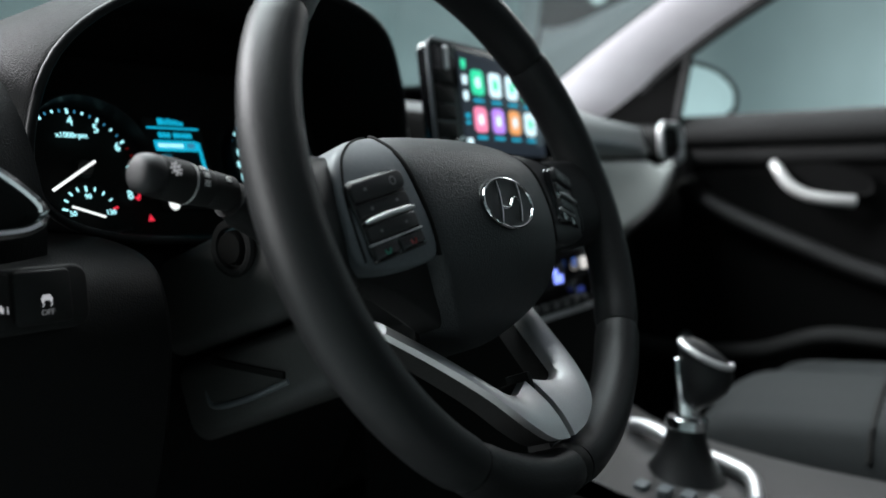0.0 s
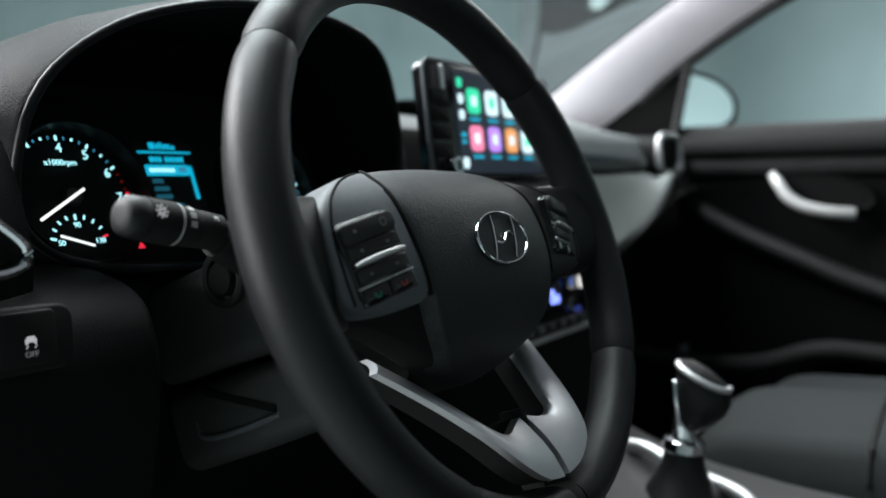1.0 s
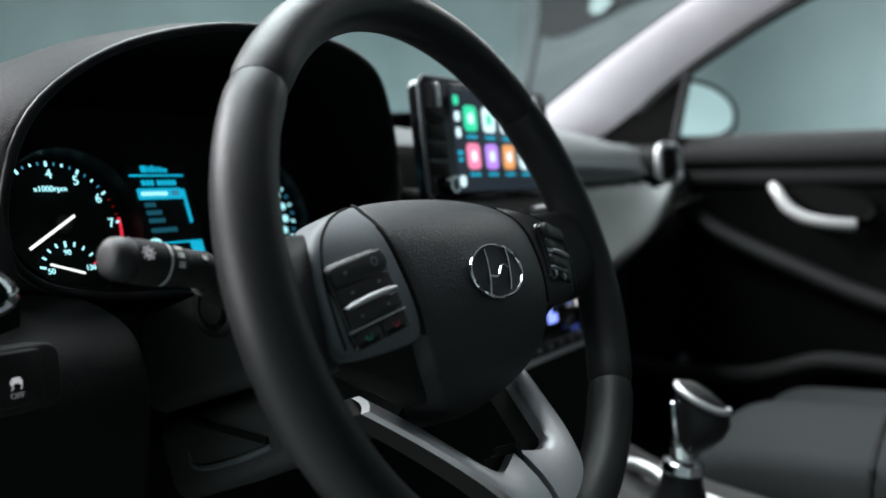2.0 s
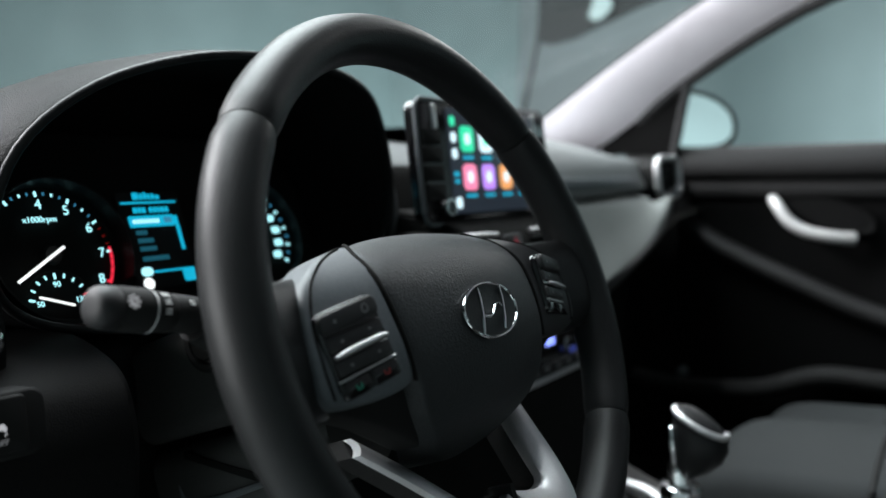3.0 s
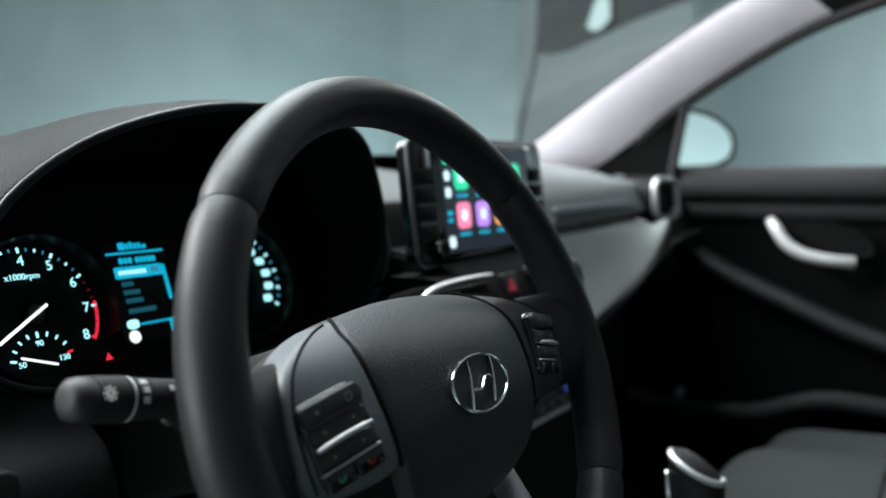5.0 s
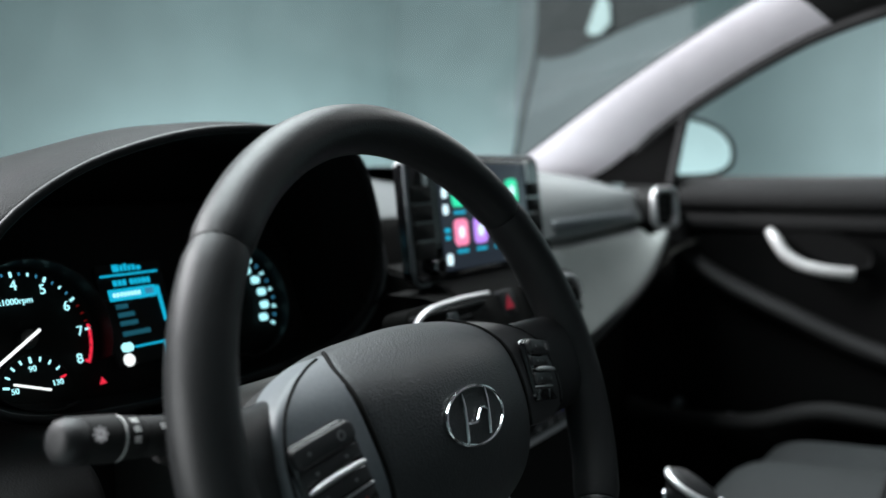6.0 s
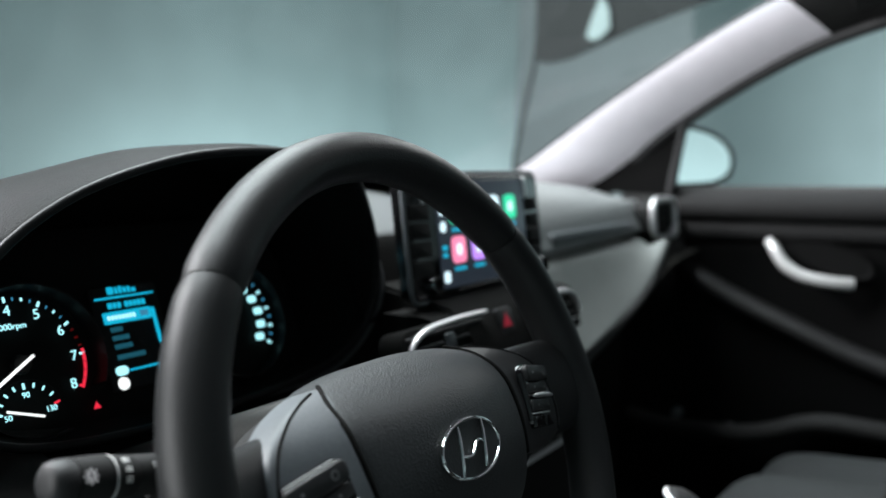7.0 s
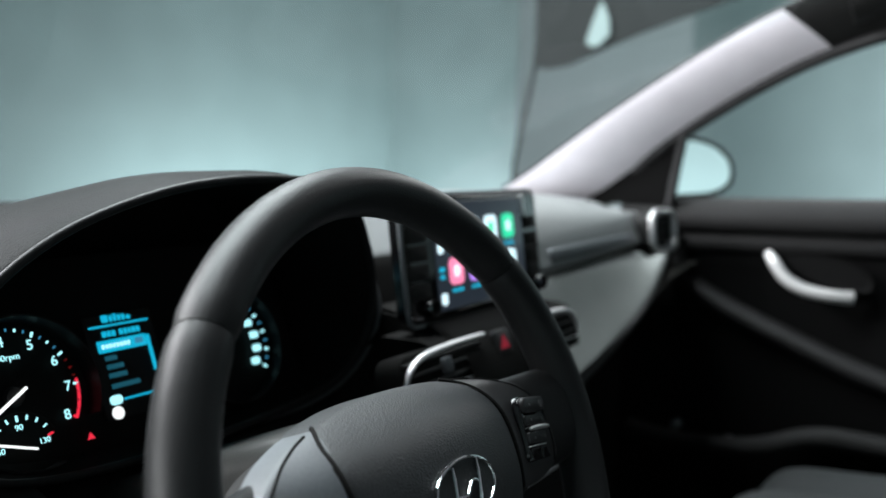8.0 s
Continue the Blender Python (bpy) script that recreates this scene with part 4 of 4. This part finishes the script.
def run_sheet(bm, ys, fn):
    loft(bm, [[Vector((x, y, z)) for x, z in fn(y)] for y in ys], closed=False)


YS = [0.30, 0.26, 0.22, 0.16, 0.08, 0.0, -0.1, -0.2, -0.35, -0.6, -0.95]
bm = bmesh.new()
run_sheet(bm, YS, lambda y: [(x, z - 0.03 * y) for x, z in smooth_prof([(0.735, 1.004), (0.71, 1.018), (0.685, 1.020), (0.662, 1.012), (0.650, 0.993), (0.649, 0.975), (0.655, 0.966)], 4)])
part("belt_trim", bm, DOORV, door, "soft black belt trim")
bm = bmesh.new()
run_sheet(bm, YS, lambda y: [(x, z - 0.03 * y) for x, z in smooth_prof([(0.658, 0.967), (0.664, 0.962), (0.661, 0.950), (0.662, 0.938), (0.668, 0.930), (0.676, 0.926)], 4)])
part("upper_panel", bm, DOORV, door)
bm = bmesh.new()
run_sheet(bm, YS, lambda y: [(x, z - 0.03 * y) for x, z in smooth_prof([(0.672, 0.930), (0.674, 0.915), (0.682, 0.88), (0.686, 0.80), (0.686, 0.45)], 4)])
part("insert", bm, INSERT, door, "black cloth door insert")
ridge = [(0.655, 0.205, 0.952), (0.650, 0.196, 0.911), (0.643, 0.17, 0.879), (0.632, 0.10, 0.843), (0.622, 0.0, 0.805), (0.614, -0.12, 0.764), (0.61, -0.25, 0.744), (0.61, -0.6, 0.735)]
bm = bmesh.new()
tube(bm, [p + Vector((0.003, 0, -0.004)) for p in smooth_path(ridge, 6)], 0.022, 16, flat=0.80)
part("arm_ridge", bm, DOORV, door, "padded armrest ridge")
bm = bmesh.new()
lower = smooth_path(ridge, 6)
loft(bm, [[p + Vector((0.004, 0, -0.004)), p + Vector((0.012, 0, -0.06)), p + Vector((0.03, 0, -0.16)), Vector((0.69, p.y, 0.42))] for p in lower], closed=False)
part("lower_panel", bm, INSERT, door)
for y, z in ((0.1846, 0.618), (0.0937, 0.608)):
    bm = bmesh.new()
    tube(bm, [(0.672, y, z), (0.657, y, z), (0.652, y, z)], [0.009, 0.008, 0.004], 14)
    part("stud", bm, GREY, door, "small grey fixing stud")
bm = bmesh.new()
tube(bm, smooth_path([(0.655, 0.27, 0.600), (0.640, 0.19, 0.598), (0.628, 0.05, 0.615), (0.622, -0.045, 0.652), (0.62, -0.14, 0.658), (0.62, -0.4, 0.655)], 6), 0.017, 12)
part("pocket_lip", bm, MATTE, door, "door pocket lip")
bm = bmesh.new()
lo = [(0.0, 0.028), (-0.05, 0.020), (-0.078, 0.0), (-0.074, -0.020), (-0.02, -0.016), (0.03, 0.006), (0.045, 0.022)]
DHM = Matrix.Translation((0.664, -0.02, 0.905)) @ Matrix(((0, 0, -1, 0), (1, 0, 0, 0), (0, 1, 0, 0), (0, 0, 0, 1)))
dome(bm, lo, ((1.15, 0.004), (1.1, 0.006), (1.0, 0.004), (0.9, -0.004), (0.7, -0.010), (0.05, -0.012)), 5)
bm.transform(DHM)
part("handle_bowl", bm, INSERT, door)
bm = bmesh.new()
hp = smooth_path([(0.655, 0.046, 0.931), (0.645, 0.036, 0.921), (0.639, 0.018, 0.898), (0.638, -0.006, 0.883), (0.641, -0.035, 0.876), (0.648, -0.062, 0.873), (0.657, -0.080, 0.872)], 5)
tube(bm, hp, [0.0072] * 4 + [0.0088] * (len(hp) - 8) + [0.0094] * 4, 14, flat=1.1)
part("pull_handle", bm, HANDLE, door, "satin silver pull handle")
bm = bmesh.new()
slab(bm, (0.70, -1.0, 0.35), (0.80, 0.55, 0.985), 0.01)
part("outer_skin", bm, PAINT, door, "pale painted outer skin")
bm = bmesh.new()
loft(bm, [[Vector((x, y, z)) for y, z in ((0.40, 1.000), (0.212, 1.000), (0.207, 1.02), (0.195, 1.11), (0.205, 1.125), (0.30, 1.06))] for x in (0.655, 0.672)])
part("sail_panel", bm, INSERT, door, "black triangular sail panel")
bm = bmesh.new()
tube(bm, smooth_path([(0.652, 0.212, 1.00), (0.652, 0.203, 1.06), (0.646, 0.19, 1.128)]), 0.008, 10)
part("glass_channel", bm, RUBBER, door)

# exterior mirror
mirror = thing("door_mirror", at(0.76, 0.22, 1.0), "exterior door mirror in a dark housing", "door mirror")
MM = pose(0.792, 0.218, 1.067, 88, 0, -26)
MO = [(-0.112, 0.040), (-0.104, 0.052), (-0.06, 0.056), (0.0, 0.053), (0.05, 0.040), (0.085, 0.015), (0.094, -0.012), (0.085, -0.036), (0.05, -0.052), (0.0, -0.057), (-0.06, -0.058), (-0.104, -0.056), (-0.112, -0.044)]
bm = bmesh.new()
dome(bm, MO, ((1.0, 0.004), (1.09, 0.008), (1.13, -0.002), (1.12, -0.03), (0.95, -0.08), (0.6, -0.11), (0.05, -0.12)), 5, (-0.01, 0, 0))
bm.transform(MM @ Matrix.Diagonal((1, 0.93, 1, 1)))
part("housing", bm, PLASTIC, mirror, "dark mirror housing")
bm = bmesh.new()
dome(bm, [(x * 0.99, y * 0.87) for x, y in MO], ((1.0, 0.003), (1.0, 0.0055), (0.99, 0.0065), (0.05, 0.0067)), 5, (-0.01, 0, 0))
bm.transform(MM)
part("mirror_glass", bm, MIRRORM, mirror, "pale reflecting mirror glass", smooth=20)
bm = bmesh.new()
tube(bm, [(0.70, 0.24, 1.0), (0.74, 0.25, 1.0), (0.78, 0.25, 1.02)], [0.02, 0.02, 0.022], 12)
part("foot", bm, PLASTIC, mirror)

# ---------------------------------------------------------------- windscreen pillar, roof
pillar = thing("windscreen_pillar", at(0.64, 0.42, 1.0), "pale cloth-covered windscreen pillar trim", "pillar")
pa = smooth_path([(0.622, 0.52, 1.018), (0.612, 0.46, 1.052), (0.585, 0.28, 1.165), (0.556, 0.06, 1.284), (0.535, -0.12, 1.345)], 6)
pb = smooth_path([(0.672, 0.36, 0.99), (0.668, 0.325, 1.015), (0.648, 0.215, 1.113), (0.612, 0.00, 1.232), (0.585, -0.20, 1.29)], 6)
bm = bmesh.new()
rows = []
CUTP = len(pa) - 5
for a, b in zip(pa, pb):
    mdir = Vector((-0.75, -0.25, -0.1)) * 0.014
    rows.append([a + (b - a) * t + mdir * math.sin(math.pi * t) ** 0.8 for t in (0, 0.06, 0.16, 0.3, 0.45, 0.6, 0.75, 0.88, 0.96, 1)])
loft(bm, [r + [r[-1] + Vector((0.03, 0.01, 0)), r[0] + Vector((0.03, 0.01, 0))] for r in rows[:CUTP]])
part("cloth_trim", bm, CLOTH_P, pillar)
# trim above the cut lies in shadow; the shadow is painted as matte black
bm = bmesh.new()
loft(bm, [r + [r[-1] + Vector((0.03, 0.01, 0)), r[0] + Vector((0.03, 0.01, 0))] for r in rows[CUTP - 1:]])
part("upper_trim_shadow", bm, MATTE, pillar, "upper pillar end, painted dark for its shadow")
bm = bmesh.new()
tube(bm, [p + Vector((0.006, 0.004, -0.006)) for p in pb], 0.011, 10)
part("door_seal", bm, RUBBER, pillar, "dark rubber door seal")
bm = bmesh.new()
tube(bm, [p + Vector((0.010, 0.006, 0.002)) for p in pa], 0.0035, 10)
part("screen_edge", bm, RUBBER, pillar)

roof = thing("car_roof", at(0, -0.8, 1.38), "pale cloth headliner with dark roof rails", "car roof")
bm = bmesh.new()
loft(bm, [[Vector((x, y + 0.05 * (1 - (x / 0.58) ** 2), z + 0.05 * (1 - (x / 0.58) ** 2))) for y, z in ((-0.12, 1.325), (-0.17, 1.345), (-0.6, 1.385), (-1.6, 1.36), (-1.6, 1.40), (-0.6, 1.425), (-0.12, 1.365), (-0.08, 1.335))] for x in np.linspace(-0.58, 0.58, 11)])
part("roof_panel", bm, CLOTH_P, roof, "pale cloth headliner")
for sg in (-1, 1):
    bm = bmesh.new()
    tube(bm, smooth_path([(sg * 0.565, -0.06, 1.305), (sg * 0.578, -0.2, 1.335), (sg * 0.585, -0.7, 1.36), (sg * 0.575, -1.6, 1.33)]), 0.034, 14)
    part("roof_rail", bm, MATTE, roof)

# ---------------------------------------------------------------- console and gear lever
console = thing("centre_console", at(0, -0.2, 0.4), "black centre console with silver-edged gear surround", "console")
bm = bmesh.new()
profile_sheet(bm, [(x, [(0.10, 0.66), (0.03, 0.632), (-0.06, 0.618), (-0.2, 0.612), (-0.6, 0.612)]) for x in (-0.115, -0.105, 0.085, 0.095)])
part("top", bm, mat("console_plastic", (0.030, 0.030, 0.030), 0.45, grain=900, bump=0.2, scale=300, vary=0.3), console)
bm = bmesh.new()
for x in (-0.116, 0.096):
    slab(bm, (x - 0.005, -0.6, 0.2), (x + 0.005, 0.12, 0.612), 0.003)
part("cheek", bm, MATTE, console)
for pts in ([(0.036, 0.045, 0.642), (0.034, 0.030, 0.643), (0.028, 0.012, 0.641), (0.0215, -0.002, 0.637)], [(0.028, -0.041, 0.625), (0.017, -0.062, 0.626), (0.0, -0.086, 0.625), (-0.020, -0.098, 0.622), (-0.046, -0.106, 0.616)]):
    bm = bmesh.new()
    tube(bm, smooth_path(pts), 0.0078, 12)
    part("silver_edge", bm, SILVER, console, "satin silver edging")
for k in range(4):
    bm = bmesh.new()
    plate(bm, pose(-0.085, -0.012 - 0.022 * k, 0.628, 8, 0, 0), 0.018, 0.012, 0.006, 0.003, 0.001)
    part("console_key", bm, GREY, console)

lever = thing("gear_lever", at(-0.018, -0.03, 0.625), "black and silver gear lever with a leather boot", "gear lever")
bm = bmesh.new()
loft(bm, [[Vector((-0.018 + w * math.cos(a) * (1 + 0.06 * math.sin(5 * a + z * 90)), -0.03 + dy + w * math.sin(a), z)) for a in [2 * math.pi * k / 20 for k in range(20)]] for z, w, dy in ((0.615, 0.042, 0.0), (0.625, 0.036, 0), (0.64, 0.026, 0), (0.655, 0.020, 0), (0.668, 0.0185, 0.0))])
part("boot", bm, LEATHER, lever)
bm = bmesh.new()
tube(bm, [(-0.018, -0.030, 0.666), (-0.018, -0.030, 0.669), (-0.018, -0.031, 0.678), (-0.018, -0.031, 0.680)], [0.018, 0.0205, 0.0195, 0.016], 24, up=(0, 1, 0))
part("collar", bm, CHROME, lever, "chrome collar")
bm = bmesh.new()
tube(bm, smooth_path([(-0.018, -0.031, 0.676), (-0.018, -0.029, 0.70), (-0.018, -0.031, 0.715)]), [0.0115] * 6 + [0.0095] * 7, 14, up=(0, 1, 0))
part("stem", bm, CHROME, lever)
bm = bmesh.new()
kn = [[Vector((-0.018 + wx * math.cos(a), cy + wy * math.sin(a), cz + tilt * math.sin(a))) for a in [2 * math.pi * k / 24 for k in range(24)]] for cy, cz, wx, wy, tilt in ((-0.034, 0.688, 0.009, 0.010, 0), (-0.040, 0.698, 0.014, 0.017, 0.002), (-0.045, 0.712, 0.0175, 0.023, 0.005), (-0.0465, 0.726, 0.0188, 0.0265, 0.008), (-0.0465, 0.738, 0.0180, 0.026, 0.010), (-0.046, 0.746, 0.0150, 0.022, 0.010), (-0.0455, 0.750, 0.009, 0.014, 0.007))]
loft(bm, kn)
part("knob", bm, LEATHER, lever)
bm = bmesh.new()
ring = [Vector((-0.018 + 0.0172 * math.cos(a), -0.046 + 0.0245 * math.sin(a), 0.7425 + 0.010 * math.sin(a))) for a in [radians(75 + 225 * k / 24) for k in range(25)]]
tube(bm, ring, [0.0012] + [0.0032] * 23 + [0.0012], 8)
part("knob_ring", bm, SILVER, lever, "satin silver knob ring")

bm = bmesh.new()
tube(bm, smooth_path([(-0.030, -0.022, 0.738), (-0.031, -0.024, 0.722), (-0.029, -0.026, 0.706), (-0.027, -0.027, 0.692), (-0.027, -0.028, 0.680)]), [0.0010] + [0.0030] * 23 + [0.0014], 8, up=(0, 1, 0))
part("knob_strip", bm, CHROME, lever, "chrome strip down the knob")

# ---------------------------------------------------------------- passenger seat
seat = thing("passenger_seat", at(0.36, -0.35, 0.35), "grey cloth passenger seat cushion", "car seat")


def cushion(bm, x0, x1, y1, y0, zf, slope, crown, n=26):
    """A padded block with a rounded front, its top crowned from side to side."""
    lo = []
    for k in range(22):
        t = k / 21
        s = 1 - (1 - t) ** 2.2
        y = y1 + (y0 - y1) * t ** 1.8
        e = math.sqrt(max(0.0, 1 - (1 - min(t / 0.30, 1)) ** 2))
        ring = []
        for j in range(n + 1):
            u = j / n
            x = x0 + (x1 - x0) * u
            v = 2 * u - 1
            z = zf + slope * (y1 - y) + crown * (1 - abs(v) ** 2.4) - 0.10 * (1 - e) - 0.05 * max(0, abs(v) - 0.86) ** 2 / 0.0196
            ring.append(Vector((x, y, z)))
        ring += [Vector((x1 + 0.004, y, zf - 0.16)), Vector((x0 - 0.004, y, zf - 0.16))]
        lo.append(ring)
    loft(bm, lo)


bm = bmesh.new()
cushion(bm, 0.145, 0.440, 0.025, -0.62, 0.617, 0.10, 0.032)
part("seat_cushion", bm, SEAT, seat, "grey cloth cushion")
bm = bmesh.new()
cushion(bm, 0.432, 0.580, 0.010, -0.62, 0.600, 0.10, 0.030, 14)
part("side_bolster", bm, SEAT, seat, "raised cloth side bolster")
bm = bmesh.new()
tube(bm, [(x, -0.175, 0.617 + 0.02 + 0.032 * (1 - abs((x - 0.145) / 0.1475 - 1) ** 2.4) + 0.0005 - 0.05 * max(0, abs((x - 0.145) / 0.1475 - 1) - 0.86) ** 2 / 0.0196) for x in np.linspace(0.15, 0.435, 24)], 0.0032, 6)
part("cross_seam", bm, MATTE, seat, "sewn cross seam")
bm = bmesh.new()
tube(bm, smooth_path([(0.437, 0.012, 0.585), (0.437, -0.03, 0.612), (0.437, -0.12, 0.632), (0.437, -0.5, 0.672)]), 0.0035, 6)
part("seam_piping", bm, SEATD, seat)
bm = bmesh.new()
slab(bm, (0.14, -0.60, 0.12), (0.57, -0.08, 0.54), 0.02)
part("seat_base", bm, MATTE, seat)
bm = bmesh.new()
loft(bm, [[Vector((0.355 + x, -0.62 - 0.28 * t + y, 0.60 + 0.62 * t)) for x, y in rounded(0.46 - 0.06 * t, 0.13, 0.05)] for t in (0, 0.1, 0.4, 0.8, 0.97, 1)])
part("seat_back", bm, SEATD, seat)

# ---------------------------------------------------------------- floor of the car
body = thing("floor_pan", at(0, 0, 0.15), "dark carpeted car floor with sill and bonnet", "car floor", kind="structure")
bm = bmesh.new()
slab(bm, (-0.74, -1.7, 0.17), (0.74, 0.95, 0.22), 0.01)
part("carpet", bm, CARPET, body)
bm = bmesh.new()
slab(bm, (-0.74, 0.92, 0.17), (0.74, 0.96, 0.96), 0.01)
part("bulkhead", bm, MATTE, body)
bm = bmesh.new()
slab(bm, (-0.76, -1.7, 0.14), (-0.70, 0.95, 0.36), 0.02)
part("sill", bm, PAINT, body)
bm = bmesh.new()
slab(bm, (0.688, 0.10, 0.2), (0.697, 0.92, 0.955), 0.002)
part("kick_panel", bm, CARPET, body)
bm = bmesh.new()
slab(bm, (-0.74, 0.42, 0.3), (-0.70, 0.95, 0.97), 0.01)
part("side_wall", bm, MATTE, body)
bm = bmesh.new()
loft(bm, [[Vector((x, 0.93 + 0.95 * t, 0.985 - 0.16 * t * t - 0.03 * (x / 0.8) ** 2)) for x in np.linspace(-0.8, 0.8, 9)] for t in (0, 0.25, 0.5, 0.75, 1)], closed=False)
part("bonnet", bm, PAINT, body, "pale painted bonnet")
bm = bmesh.new()
slab(bm, (-0.7, -1.74, 0.2), (0.7, -1.70, 1.36), 0.01)
part("rear_wall", bm, MATTE, body)

# ---------------------------------------------------------------- tones seen through the glass, put on added boards
# dark sheet added in place of the blurred dark reflection in the windscreen
flag = thing("windscreen_dark_patch", at(1.5, 0.9, 0), "dark sheet added for the blurred dark patch in the windscreen", "light flag")
bm = bmesh.new()
loft(bm, [[Vector((1.50 + d, y, z)) for y, z in ((0.925, 1.76), (0.922, 1.36), (0.905, 1.340), (0.877, 1.336), (0.808, 1.347), (0.722, 1.380), (0.606, 1.422), (0.452, 1.465), (0.30, 1.51), (0.22, 1.76))] for d in (0, 0.01)])
part("cloth", bm, mat("dark_patch_black", (0.010, 0.013, 0.013), 0.9, grain=60, bump=0.1, scale=2.0, vary=0.1), flag)
bm = bmesh.new()
loft(bm, [[Vector((1.49 + d, y, z)) for y, z in ((0.757, 1.405), (0.735, 1.393), (0.716, 1.396), (0.685, 1.425), (0.690, 1.474), (0.714, 1.520), (0.738, 1.462))] for d in (0, 0.004)])
part("tag", bm, mat("tag_cloth", (0.24, 0.31, 0.305), 0.9, grain=60, bump=0.1, scale=8.0, vary=0.1), flag, "pale cloth tag")
# dark rod added for the curved line beside the patch
bm = bmesh.new()
tube(bm, [(1.515, 1.02, 0.0), (1.515, 0.99, 1.06), (1.515, 0.93, 1.34), (1.515, 0.90, 1.7)], 0.006, 10, up=(0, 1, 0))
part("stand", bm, MATTE, flag)
# board added only to make the wall darker from its left edge on
screen_panel = thing("wall_tone_board", at(4.2, 2.0, 0), "grey board added to darken this stretch of wall", "partition")
bm = bmesh.new()
slab(bm, (4.2, 1.3, 0.0), (4.215, 2.46, 3.6), 0.004)
part("board", bm, mat("darker_wall_grey", (0.17, 0.205, 0.21), 0.9, grain=60, bump=0.1, scale=2.0, vary=0.1), screen_panel)

# windscreen
bm = bmesh.new()
loft(bm, [[Vector((x, 0.90 - 0.98 * t - 0.18 * (1 - t * 0.6) * (x / 0.62) ** 2, 1.005 + 0.33 * t ** 0.92 + 0.03 * (1 - (x / 0.62) ** 2) * t)) for x in np.linspace(-0.62 + 0.08 * t, 0.62 - 0.08 * t, 13)] for t in np.linspace(0, 1, 9)], closed=False)
gm = bpy.data.materials.new("clear_glass")
gm.use_nodes = True
gn = gm.node_tree
mixer, clear, gloss = gn.nodes.new("ShaderNodeMixShader"), gn.nodes.new("ShaderNodeBsdfTransparent"), gn.nodes.new("ShaderNodeBsdfGlossy")
clear.inputs["Color"].default_value = (0.95, 0.985, 0.98, 1)
gloss.inputs["Roughness"].default_value = 0.03
mixer.inputs[0].default_value = 0.025
gn.links.new(clear.outputs[0], mixer.inputs[1])
gn.links.new(gloss.outputs[0], mixer.inputs[2])
gn.links.new(mixer.outputs[0], gn.nodes["Material Output"].inputs["Surface"])
pane = single("windscreen", bm, gm, "clear curved windscreen glass", "windscreen", "structure")
pane.visible_shadow = False
